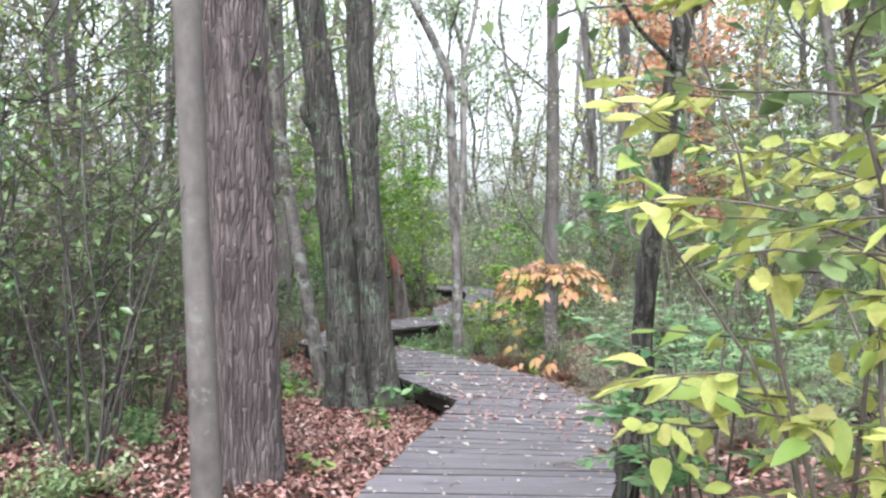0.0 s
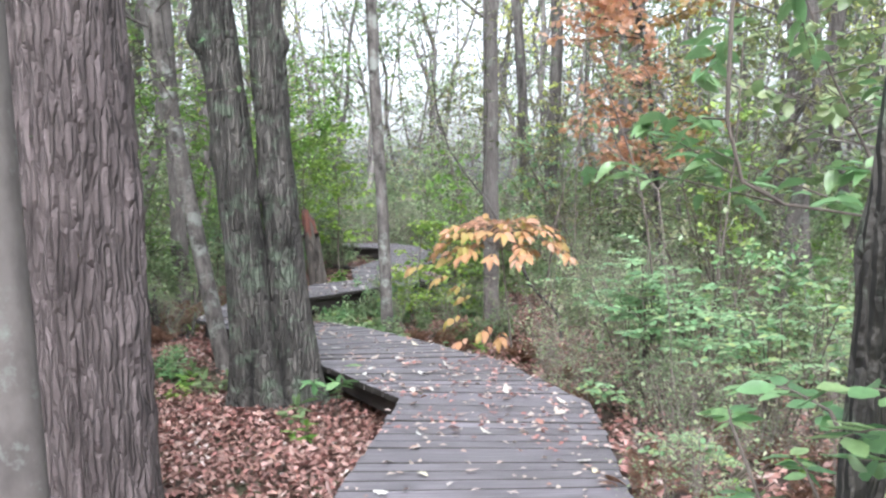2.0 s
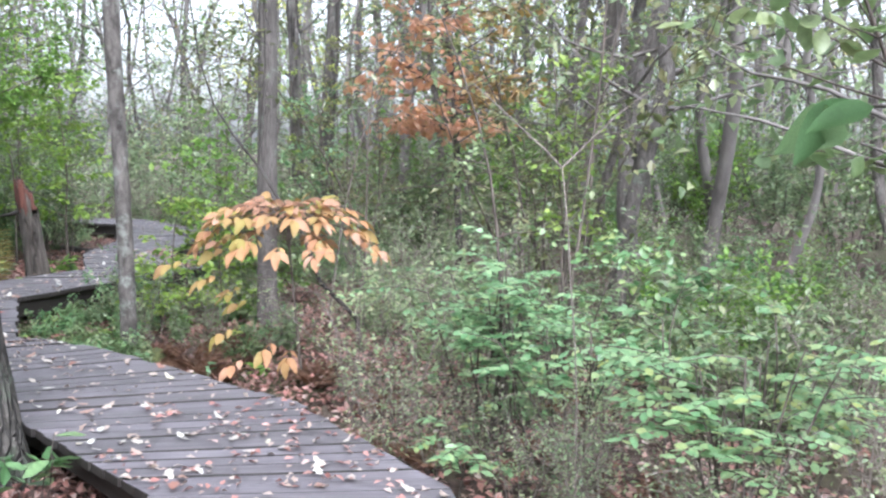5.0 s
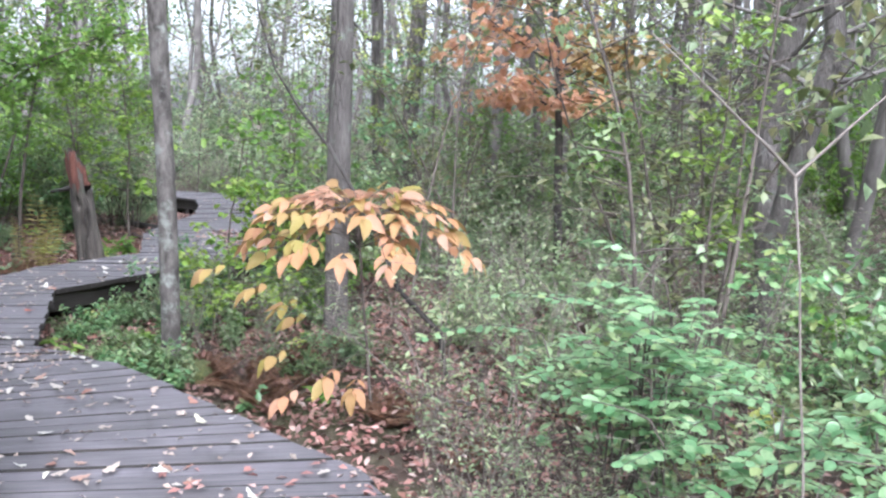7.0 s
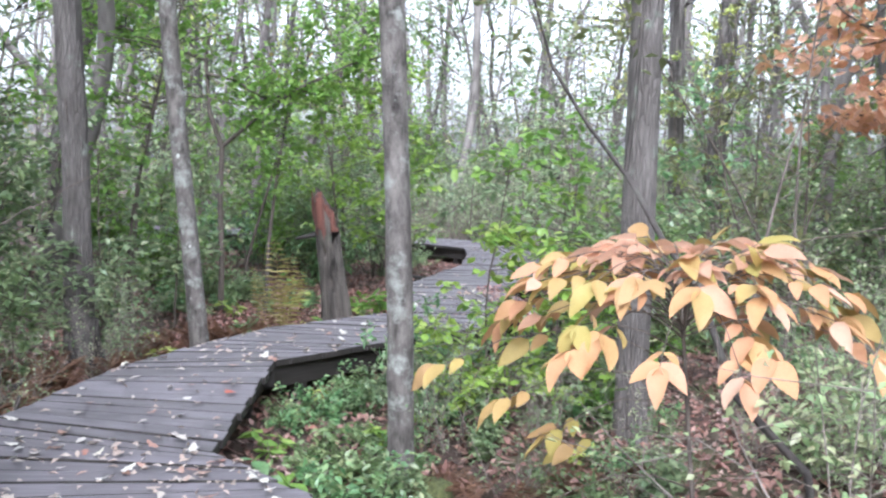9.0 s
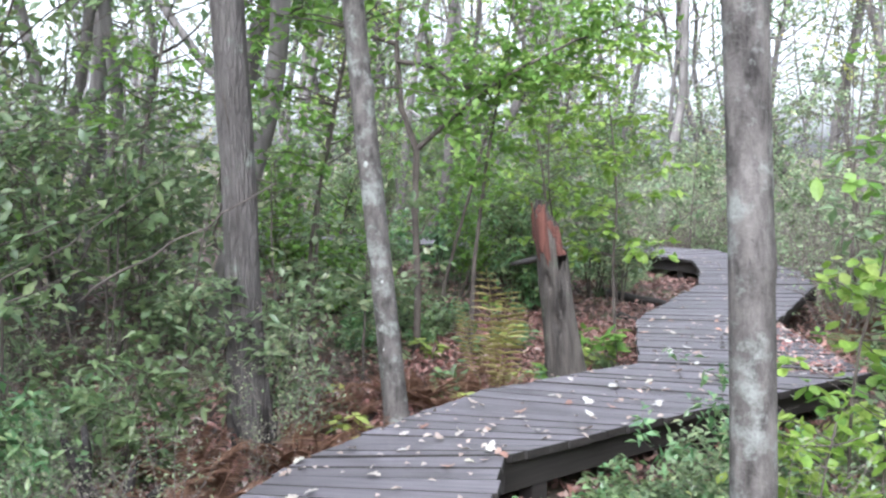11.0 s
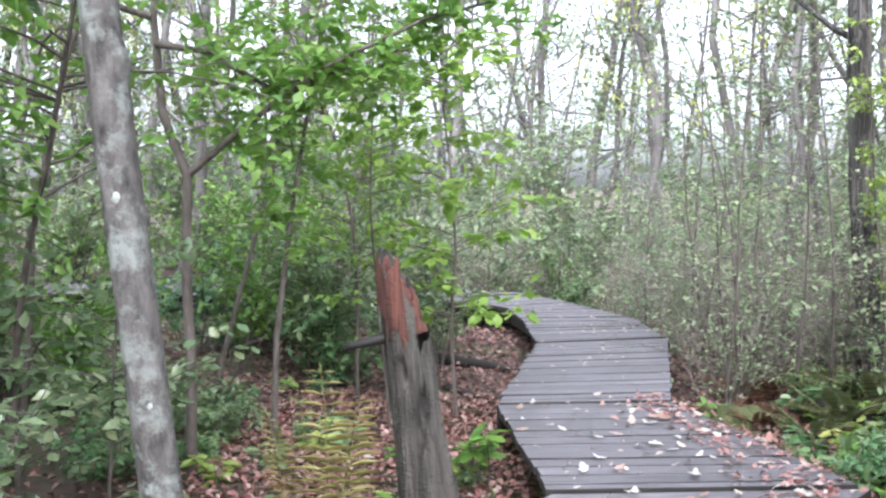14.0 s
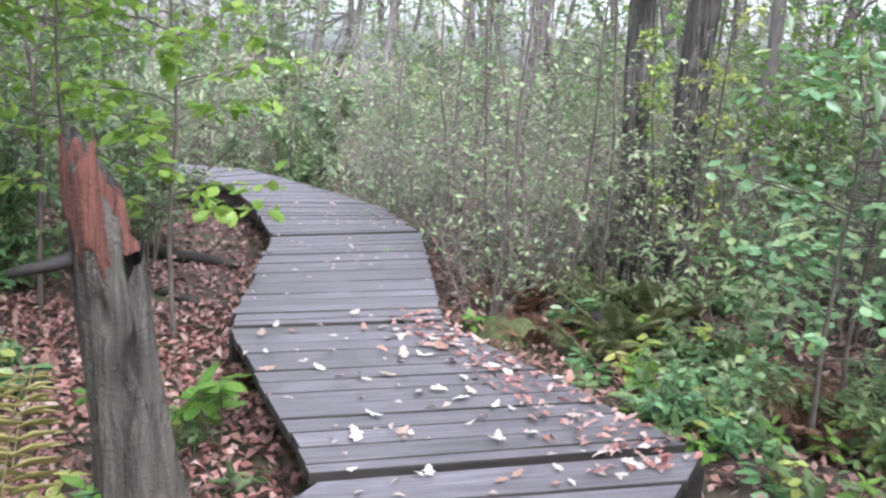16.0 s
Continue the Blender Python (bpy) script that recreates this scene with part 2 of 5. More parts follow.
def plank_mat(name, dark, light, wet=0.6):
    m, n, l, p = mat_base(name)
    info = n.new("ShaderNodeObjectInfo")
    mp = mapped(n, l, (1.2, 26, 26))
    mp2 = mapped(n, l, (1, 1, 1), "Object")
    off = n.new("ShaderNodeVectorMath")
    off.operation = "ADD"
    cmb = n.new("ShaderNodeCombineXYZ")
    mul = n.new("ShaderNodeMath")
    mul.operation = "MULTIPLY"
    l.new(info.outputs["Random"], mul.inputs[0])
    mul.inputs[1].default_value = 37.0
    l.new(mul.outputs[0], cmb.inputs[0])
    l.new(mul.outputs[0], cmb.inputs[1])
    l.new(mp.outputs[0], off.inputs[0])
    l.new(cmb.outputs[0], off.inputs[1])
    grain = noise_at(n, l, off, 2.0, 6, 0.65)
    off2 = n.new("ShaderNodeVectorMath")
    off2.operation = "ADD"
    l.new(mp2.outputs[0], off2.inputs[0])
    l.new(cmb.outputs[0], off2.inputs[1])
    stain = noise_at(n, l, off2, 3.5, 5)
    r = ramp(n, [(0.3, dark), (0.7, light)])
    l.new(grain.outputs[0], r.inputs[0])
    st = ramp(n, [(0.3, (0.62, 0.60, 0.60)), (0.65, (1.08, 1.06, 1.07))])
    l.new(stain.outputs[0], st.inputs[0])
    tone = ramp(n, [(0.0, (0.82, 0.81, 0.80)), (1.0, (1.12, 1.10, 1.12))])
    l.new(info.outputs["Random"], tone.inputs[0])
    col = mix_rgb(n, l, 1.0, r.outputs[0], st.outputs[0], "MULTIPLY")
    col = mix_rgb(n, l, 1.0, col, tone.outputs[0], "MULTIPLY")
    l.new(col, p.inputs["Base Color"])
    rr = ramp(n, [(0.3, (wet, wet, wet)), (0.7, (0.85, 0.85, 0.85))])
    l.new(stain.outputs[0], rr.inputs[0])
    l.new(rr.outputs[0], p.inputs["Roughness"])
    bump_to(n, l, p, grain.outputs[0], 0.5, 0.004)
    return m


M_LICHEN = bark_mat("white_lichen", (0.300, 0.310, 0.290), (0.450, 0.460, 0.440), None, 0, 40.0, 1.0, 0.5, 0.004)
M_SOIL = soil_mat()
M_PLANK = plank_mat("weathered_plank", (0.088, 0.082, 0.091), (0.212, 0.199, 0.218), 0.46)
# near-black wood; also stands for the shade in plank seams and joint gaps
M_DARKWOOD_SHADE = plank_mat("dark_wood_and_seam_shade", (0.014, 0.012, 0.011), (0.040, 0.033, 0.029), 0.6)


M_STUMP = bark_mat("broken_stump_wood", (0.016, 0.013, 0.011), (0.135, 0.117, 0.104), (0.100, 0.115, 0.080), 0.15, 15.0, 0.07, 1.0, 0.05)
M_REDWOOD = bark_mat("rotten_red_wood", (0.040, 0.016, 0.013), (0.175, 0.068, 0.050), None, 0, 26.0, 0.08, 1.0, 0.03)
M_DARKBARK = bark_mat("dark_bark", (0.018, 0.015, 0.014), (0.070, 0.060, 0.056), (0.080, 0.086, 0.070), 0.3, 9.0, 0.4, 0.8, 0.015)
M_MOSS = bark_mat("moss", (0.030, 0.040, 0.014), (0.120, 0.130, 0.045), None, 0, 30.0, 1.0, 1.0, 0.02)

# ---- mesh helpers ----
rng = np.random.default_rng(7)


def mesh_of(name, verts, tris, smooth=True):
    me = bpy.data.meshes.new(name)
    v, f = np.asarray(verts, np.float32), np.asarray(tris, np.int32)
    me.vertices.add(len(v))
    me.vertices.foreach_set("co", v.ravel())
    me.loops.add(f.size)
    me.loops.foreach_set("vertex_index", f.ravel())
    me.polygons.add(len(f))
    me.polygons.foreach_set("loop_start", np.arange(0, f.size, f.shape[1], dtype=np.int32))
    me.polygons.foreach_set("use_smooth", np.full(len(f), smooth))
    me.update(calc_edges=True)
    return me


class Build:
    """Collects vertices and triangles of one mesh."""

    def __init__(self):
        self.v, self.f, self.n = [], [], 0

    def add(self, v, f):
        self.v.append(np.asarray(v, float))
        self.f.append(np.asarray(f, int) + self.n)
        self.n += len(v)
        return self

    def tube(self, pts, radii, sides=6, cap=True):
        pts, radii = np.asarray(pts, float), np.asarray(radii, float)
        tang = np.gradient(pts, axis=0)
        tang /= np.linalg.norm(tang, axis=1)[:, None] + 1e-9
        ref = np.where(np.abs(tang[:, 2:3]) > 0.9, np.array([[1.0, 0, 0]]), np.array([[0, 0, 1.0]]))
        a = np.cross(tang, ref)
        a /= np.linalg.norm(a, axis=1)[:, None] + 1e-9
        b = np.cross(tang, a)
        ang = np.linspace(0, 2 * np.pi, sides, endpoint=False)
        ring = a[:, None] * np.cos(ang)[None, :, None] + b[:, None] * np.sin(ang)[None, :, None]
        v = (pts[:, None] + ring * radii[:, None, None]).reshape(-1, 3)
        i, j = np.meshgrid(np.arange(len(pts) - 1), np.arange(sides), indexing="ij")
        p, q = i * sides + j, i * sides + (j + 1) % sides
        f = np.concatenate([np.stack([p, q, p + sides], -1).reshape(-1, 3), np.stack([q, q + sides, p + sides], -1).reshape(-1, 3)])
        if cap:
            last = (len(pts) - 1) * sides
            f = np.concatenate([f, [[last, last + k, last + k + 1] for k in range(1, sides - 1)]])
        return self.add(v, f)

    def leaves(self, at, along, length, width, fold=0.18, droop=0.15, fine=False):
        """Leaves from their stalk ends, along the given ways, each facing up with some tilt."""
        at, d = np.asarray(at, float), np.asarray(along, float)
        n = len(at)
        if n == 0:
            return self
        d = d / (np.linalg.norm(d, axis=1)[:, None] + 1e-9)
        up = np.array([0, 0, 1.0]) + rng.normal(0, 0.34, (n, 3))
        s = np.cross(d, up)
        s /= np.linalg.norm(s, axis=1)[:, None] + 1e-9
        u = np.cross(s, d)
        L, W = np.broadcast_to(length, n)[:, None], np.broadcast_to(width, n)[:, None]
        if fine:
            cols = []
            for x, w in ((0, 0), (0.28, 0.42), (0.55, 0.5), (0.8, 0.3), (1, 0)):
                spine = at + d * L * x - u * L * (droop * x * x) - (u * W * fold * (w > 0))
                if w == 0:
                    cols.append(spine)
                else:
                    lift = u * W * fold * 2 * w
                    cols += [spine, spine + s * W * w + lift, spine - s * W * w + lift]
            v = np.stack(cols, 1)
            t = [(0, 2, 1), (0, 1, 3), (1, 2, 5), (1, 5, 4), (1, 4, 6), (1, 6, 3), (4, 5, 8), (4, 8, 7), (4, 7, 9), (4, 9, 6), (7, 8, 10), (7, 10, 9)]
        else:
            lift = at + d * L * 0.45 + u * W * fold
            v = np.stack([at, lift + s * W * 0.5, lift - s * W * 0.5, at + d * L - u * L * droop], 1)
            t = [(0, 1, 3), (0, 3, 2)]
        k = v.shape[1]
        f = (np.asarray(t)[None] + (np.arange(n) * k)[:, None, None]).reshape(-1, 3)
        return self.add(v.reshape(-1, 3), f)

    def mesh(self, name, smooth=True):
        return mesh_of(name, np.concatenate(self.v), np.concatenate(self.f), smooth)


def part(name, data, material, parent, label="", kind=""):
    me = data.mesh(name) if isinstance(data, Build) else data
    if not me.materials:
        me.materials.append(material)
    ob = new(name, me)
    ob.parent = parent
    return tagged(ob, label, kind=kind)


def thing(name, label, category, group="", kind="", at=None):
    ob = new(name)
    ob.empty_display_size = 0.1
    if at is not None:
        ob.matrix_basis = at
    return tagged(ob, label, category, group, kind)


def bend(start, way, length, steps, wander=0.15, lift=0.0):
    """A wandering twig line."""
    p, d = [np.asarray(start, float)], np.asarray(way, float) / np.linalg.norm(way)
    for _ in range(steps):
        d = d + rng.normal(0, wander, 3) + np.array([0, 0, lift])
        d /= np.linalg.norm(d)
        p.append(p[-1] + d * length / steps)
    return np.array(p)


def along_line(p, t):
    t = np.asarray(t) * (len(p) - 1)
    i = np.minimum(t.astype(int), len(p) - 2)
    return p[i] + (p[i + 1] - p[i]) * (t - i)[:, None]

# ---- the plan of the boardwalk: matching points of its two edges ----
STATIONS = [
    ((0.25, -4.0), (1.55, -4.0)),
    ((0.20, 2.0), (1.45, 2.0)),
    ((0.10, 5.0), (1.40, 5.0)),
    ((0.27, 7.0), (1.72, 7.1)),
    ((0.54, 9.53), (1.82, 9.35)),
    ((-0.23, 10.93), (1.30, 10.95)),
    ((-1.15, 12.40), (-0.02, 12.85)),
    ((-1.92, 13.55), (-0.62, 13.32)),
    ((-1.88, 15.05), (-0.95, 15.37)),
    ((-1.42, 16.60), (-0.12, 16.50)),
    ((-0.58, 17.68), (0.92, 17.78)),
    ((-0.80, 19.50), (0.36, 19.60)),
    ((-0.40, 22.00), (0.86, 22.30)),
    ((-0.46, 23.60), (0.76, 23.65)),
    ((-0.62, 24.70), (0.25, 25.00)),
    ((-1.30, 25.30), (-0.35, 26.25)),
    ((-3.30, 26.00), (-2.90, 27.20)),
    ((-9.50, 26.60), (-9.50, 28.00)),
]
LEFT = np.array([s[0] for s in STATIONS])
RIGHT = np.array([s[1] for s in STATIONS])
MID, HALF = (LEFT + RIGHT) / 2, np.linalg.norm(RIGHT - LEFT, axis=1) / 2


def off_deck(x, y):
    """How far a place lies outside the boardwalk's edge (negative: on it)."""
    p = np.stack([np.asarray(x, float), np.asarray(y, float)], -1)
    best = np.full(p.shape[:-1], 1e9)
    for a, b, ha, hb in zip(MID[:-1], MID[1:], HALF[:-1], HALF[1:]):
        d = b - a
        t = np.clip(((p - a) @ d) / (d @ d), 0, 1)
        best = np.minimum(best, np.linalg.norm(p - (a + t[..., None] * d), axis=-1) - (ha + t * (hb - ha)))
    return best


def step01(t):
    t = np.clip(t, 0, 1)
    return t * t * (3 - 2 * t)


def ground_z(x, y):
    x, y = np.asarray(x, float), np.asarray(y, float)
    z = -0.09 - 0.24 * step01((y - 7.4) / 2.6)
    wave = 0.5 * np.sin(x * 0.9 + 1.3) * np.cos(y * 0.7) + 0.3 * np.sin(x * 2.1 + y * 1.7) + 0.25 * np.cos(y * 3.1 - x * 1.2 + 0.6)
    out = np.clip(off_deck(x, y), 0, 6)
    return z + wave * 0.055 * np.minimum(1, 0.2 + out) + 0.03 * out

# ---- ground: one sheet to the horizon ----
def axis_line(lo, hi, fine, far):
    mid = np.arange(lo, hi, fine)
    grow = np.cumsum(fine * 1.22 ** np.arange(1, 42))
    grow = grow[grow < far]
    return np.concatenate([lo - grow[::-1], mid, mid[-1] + grow])


gx, gy = axis_line(-9, 10, 0.22, 900), axis_line(-5, 30, 0.22, 900)
GX, GY = np.meshgrid(gx, gy, indexing="ij")
GZ = ground_z(GX, GY)
ii, jj = np.meshgrid(np.arange(len(gx) - 1), np.arange(len(gy) - 1), indexing="ij")
a0 = ii * len(gy) + jj
quads = np.stack([a0, a0 + len(gy), a0 + len(gy) + 1, a0 + 1], -1).reshape(-1, 4)
ground = new("ground", mesh_of("ground", np.stack([GX, GY, GZ], -1).reshape(-1, 3), quads))
ground.data.materials.append(M_SOIL)
tagged(ground, "brown forest floor of damp soil and leaf mould", "ground", kind="structure")

# ---- trees ----
def trunk_mesh(name, r0, r1, height, lean=(0, 0), sides=20, rings=40, ridge=0.06, knots=(), flare=0.35, wander=0.03, seed=0, fine=7.0, spread=4.5, kink=None):
    """A standing trunk from below the ground up, with ridged bark and a flared foot."""
    z = np.concatenate([np.linspace(-0.35, 3.2, rings), np.linspace(3.2, height, max(6, rings // 4))[1:]])
    ang = np.linspace(0, 2 * np.pi, sides, endpoint=False)
    v = []
    for h in z:
        t = max(0.0, min(1.0, h / height))
        r = r0 + (r1 - r0) * t
        foot = flare * math.exp(-max(0.0, h + 0.2) * spread)
        cx = lean[0] * h + wander * math.sin(h * 1.1 + seed)
        cy = lean[1] * h + wander * math.cos(h * 0.9 + seed * 2)
        if kink:
            cx += kink[1] * max(0.0, h - kink[0])
        for a in ang:
            k = noise.noise(Vector((math.cos(a) * fine * 0.5 + seed, math.sin(a) * fine * 0.5, h * fine * 0.17)))
            k2 = noise.noise(Vector((math.cos(a) * 1.2 + seed, math.sin(a) * 1.2, h * 0.9)))
            lobes = 0.5 + 0.5 * math.sin(a * 4 + seed)
            q = r * (1 + ridge * k * 1.6 + 0.08 * k2 + foot * (0.5 + 0.8 * lobes))
            for kh, ka, ks, kr in knots:
                da = math.atan2(math.sin(a - ka), math.cos(a - ka))
                q += kr * math.exp(-((h - kh) / ks) ** 2 - (da * r / ks) ** 2)
            v.append((cx + q * math.cos(a), cy + q * math.sin(a), h))
    n = len(z)
    i, j = np.meshgrid(np.arange(n - 1), np.arange(sides), indexing="ij")
    p, q = i * sides + j, i * sides + (j + 1) % sides
    f = np.stack([p, q, q + sides, p + sides], -1).reshape(-1, 4)
    return mesh_of(name, v, f)


def limbs_and_crown(height, lean, r, low, count, leaves, spread, size=0.09):
    wood, leaf = Build(), Build()
    for _ in range(count):
        h = low + (height - low) * rng.random() ** 0.8
        a = rng.random() * 6.283
        start = np.array([lean[0] * h, lean[1] * h, h])
        p = bend(start, (math.cos(a), math.sin(a), 0.5), spread * (0.5 + 0.7 * rng.random()), 7, 0.16, 0.05)
        wood.tube(p, np.linspace(r * 0.3, 0.006, 8), 4, False)
        for _ in range(2):
            s = along_line(p, [0.3 + 0.6 * rng.random()])[0]
            w = bend(s, rng.normal(0, 1, 3) + (0, 0, 0.4), spread * 0.4, 3, 0.2, 0.02)
            wood.tube(w, np.linspace(r * 0.09, 0.003, 4), 3, False)
            m = max(1, leaves // (count * 3))
            at = along_line(w, rng.random(m)) + rng.normal(0, 0.12, (m, 3))
            leaf.leaves(at, rng.normal(0, 1, (m, 3)) - (0, 0, 0.3), size * (0.6 + 0.8 * rng.random(m)), size * 0.55)
        m = max(1, leaves // (count * 4))
        at = along_line(p, 0.3 + 0.7 * rng.random(m)) + rng.normal(0, 0.15, (m, 3))
        leaf.leaves(at, rng.normal(0, 1, (m, 3)) - (0, 0, 0.3), size * (0.6 + 0.8 * rng.random(m)), size * 0.55)
    return wood, leaf


def tree(x, y, mesh, bark, label, height, lean=(0, 0), r=0.08, low=4.5, count=14, leaves=1200, spread=1.8, leafm=None, group="", name="tree"):
    t = thing(name, label, "tree", group, at=pose(x, y, float(ground_z(x, y))))
    part("trunk", mesh, bark, t)
    w, l = limbs_and_crown(height, lean, r, low, count, leaves, spread)
    part("branchwork", w, bark, t, kind="stuff")
    part("crown", l, leafm or M_GREEN, t)
    return t


tree(-0.61, 7.07, trunk_mesh("trunk", 0.268, 0.14, 13, (-0.035, 0.0), 96, 150, 0.075, [(1.5, 3.4, 0.05, -0.03)], 0.12, 0.01, 3.0, 26.0), M_PINE,
            "tall pine with furrowed purple-brown bark plates beside the path", 13, (-0.035, 0), 0.16, 5.5, 22, 2600, 2.2, M_GREEN, name="pine_tree")
tree(-0.53, 6.22, trunk_mesh("trunk", 0.082, 0.04, 10, (-0.039, 0.0), 32, 90, 0.02, [(1.3, -1.7, 0.03, 0.014), (0.75, -1.2, 0.03, 0.012), (0.5, -1.0, 0.03, 0.01)], 0.2, 0.008, 1.0, 5.0), M_SMOOTH,
     "slender young tree with smooth grey bark in front of the pine", 10, (-0.039, 0), 0.06, 4.5, 14, 1400, 1.7, M_GREEN, name="young_tree")

# the old maple with two trunks from one foot
maple = thing("twin_trunk_tree", "old two-trunked maple with rough lichened grey bark", "tree", at=pose(-0.62, 10.78, -0.28))
part("trunk", trunk_mesh("trunk", 0.168, 0.11, 11, (-0.125, 0.02), 64, 120, 0.10, [(2.95, 2.9, 0.16, 0.10), (2.8, -1.2, 0.07, -0.04), (2.0, 3.0, 0.1, 0.03), (1.4, -1.4, 0.06, -0.03)], 1.15, 0.03, 5.0, 15.0, 2.6), M_ROUGH, maple)
second = part("trunk", trunk_mesh("trunk", 0.150, 0.10, 11, (-0.060, 0.03), 64, 120, 0.10, [(2.3, -1.6, 0.07, -0.045), (1.7, -2.2, 0.1, 0.05), (2.9, 0.2, 0.08, 0.05), (1.2, -1.5, 0.12, -0.03)], 1.05, 0.025, 8.0, 15.0, 2.6), M_ROUGH, maple)
second.location = (0.24, 0.03, 0)
mw, ml = limbs_and_crown(11, (-0.08, 0.03), 0.2, 5.0, 22, 2400, 2.6)
part("branchwork", mw, M_ROUGH, maple, kind="stuff")
part("crown", ml, M_OLIVE, maple)

tree(-1.30, 12.2, trunk_mesh("trunk", 0.085, 0.05, 10, (-0.165, 0.0), 24, 60, 0.04, [], 0.2, 0.03, 2.2), M_BLOTCH, "leaning slim tree with pale lichened bark behind the twin trunks", 10, (-0.175, 0), 0.06, 2.7, 12, 900, 1.6, name="leaning_tree")
tree(0.16, 13.92, trunk_mesh("trunk", 0.069, 0.045, 10, (-0.025, 0.0), 32, 90, 0.03, [(1.75, -1.5, 0.05, -0.02), (1.45, -0.6, 0.05, 0.012), (0.6, -2.2, 0.06, 0.015)], 0.35, 0.022, 0.6, 6.0, 4.5, (3.9, -0.5)), M_BLOTCH,
     "slim tree with blotched lichened bark beside the boardwalk", 10, (-0.025, 0), 0.06, 4.2, 14, 1100, 1.7, name="slim_tree")
tree(1.42, 14.75, trunk_mesh("trunk", 0.098, 0.06, 11, (-0.005, 0.0), 32, 70, 0.04, [], 0.25, 0.012, 4.4), M_TRUNK, "straight grey-barked tree behind the orange sapling", 11, (0.012, 0), 0.08, 2.7, 14, 1100, 1.9, name="grey_tree")
tree(-2.81, 16.2, trunk_mesh("trunk", 0.112, 0.065, 12, (-0.03, 0.01), 40, 110, 0.09, [], 0.4, 0.012, 6.1, 13.0), M_TRUNK, "shaggy-barked grey tree beside the boardwalk", 12, (-0.03, 0.01), 0.08, 2.7, 16, 1300, 1.9, name="shaggy_tree")
td = tree(-2.02, 16.70, trunk_mesh("trunk", 0.080, 0.04, 10, (-0.085, 0.0), 32, 90, 0.03, [(1.35, -1.3, 0.04, 0.012), (2.2, 0.1, 0.05, 0.02)], 0.3, 0.03, 1.7, 6.0), M_BLOTCH,
     "leaning slim tree with white lichen spots", 10, (-0.095, 0), 0.06, 3.8, 16, 1500, 1.9, M_BRIGHT, name="slim_tree")
tr = tree(1.51, 4.66, trunk_mesh("trunk", 0.039, 0.026, 6.5, (0.112, 0.03), 24, 90, 0.09, [(1.1, 0.3, 0.05, 0.02), (0.75, 3.3, 0.05, 0.025), (1.45, 3.4, 0.06, 0.015)], 0.2, 0.05, 2.9, 8.0), M_ROUGH,
     "leaning dark lichened understory tree at the path's edge", 6.5, (0.112, 0.03), 0.04, 1.9, 18, 900, 1.2, M_GREEN, name="understory_tree")
old = thing("old_tree", "old hollowed tree of two shaggy grey trunks with creeper", "tree", at=pose(2.54, 21.7, -0.30))
part("trunk", trunk_mesh("trunk", 0.105, 0.07, 10, (-0.06, 0.02), 48, 90, 0.14, [(0.6, -1.6, 0.13, -0.04), (1.2, -1.2, 0.12, -0.03), (0.3, -2.3, 0.2, 0.05)], 0.5, 0.03, 9.3, 12.0), M_SHAGGY, old)
second = part("trunk", trunk_mesh("trunk", 0.130, 0.075, 11, (0.02, 0.02), 48, 90, 0.14, [(0.7, -1.6, 0.14, -0.06), (1.7, -1.0, 0.1, 0.04), (1.1, -2.2, 0.2, -0.04)], 0.5, 0.04, 3.1, 12.0), M_SHAGGY, old)
second.location = (0.36, 0.0, 0)
ow, ol = limbs_and_crown(11, (-0.02, 0.02), 0.10, 2.6, 18, 1500, 2.2)
part("branchwork", ow, M_SHAGGY, old, kind="stuff")
part("crown", ol, M_OLIVE, old)

bough = Build()
bough.tube(np.array([(0.16, 0.9, 2.35), (0.10, 0.92, 2.0), (0.09, 0.92, 1.72), (0.13, 0.92, 1.56), (0.24, 0.92, 1.50), (0.5, 0.95, 1.46), (0.8, 1.0, 1.55)]), [0.007, 0.0065, 0.006, 0.0055, 0.005, 0.004, 0.002], 6)
part("bough", bough, M_TWIG, tr, "thin dark crooked bough")
lichen = Build()
for h, a, r in ((1.36, -1.35, 0.021), (0.98, -1.25, 0.015), (1.72, -1.5, 0.020), (0.55, -1.7, 0.012)):
    v = [(-0.085 * h + 0.03 * math.sin(h * 1.1 + 1.7) + 0.079 * math.cos(a), 0.03 * math.cos(h * 0.9 + 3.4) + 0.079 * math.sin(a) - 0.006, h)]
    v += [(v[0][0] + r * math.cos(k * 0.7) * (0.8 + 0.3 * math.sin(k * 3)), v[0][1] + 0.012, v[0][2] + r * 1.1 * math.sin(k * 0.7)) for k in range(9)]
    lichen.add(v, [(0, k + 1, (k + 1) % 9 + 1) for k in range(9)])
part("lichen_patch", lichen, M_LICHEN, td, "pale white lichen spots", kind="stuff")

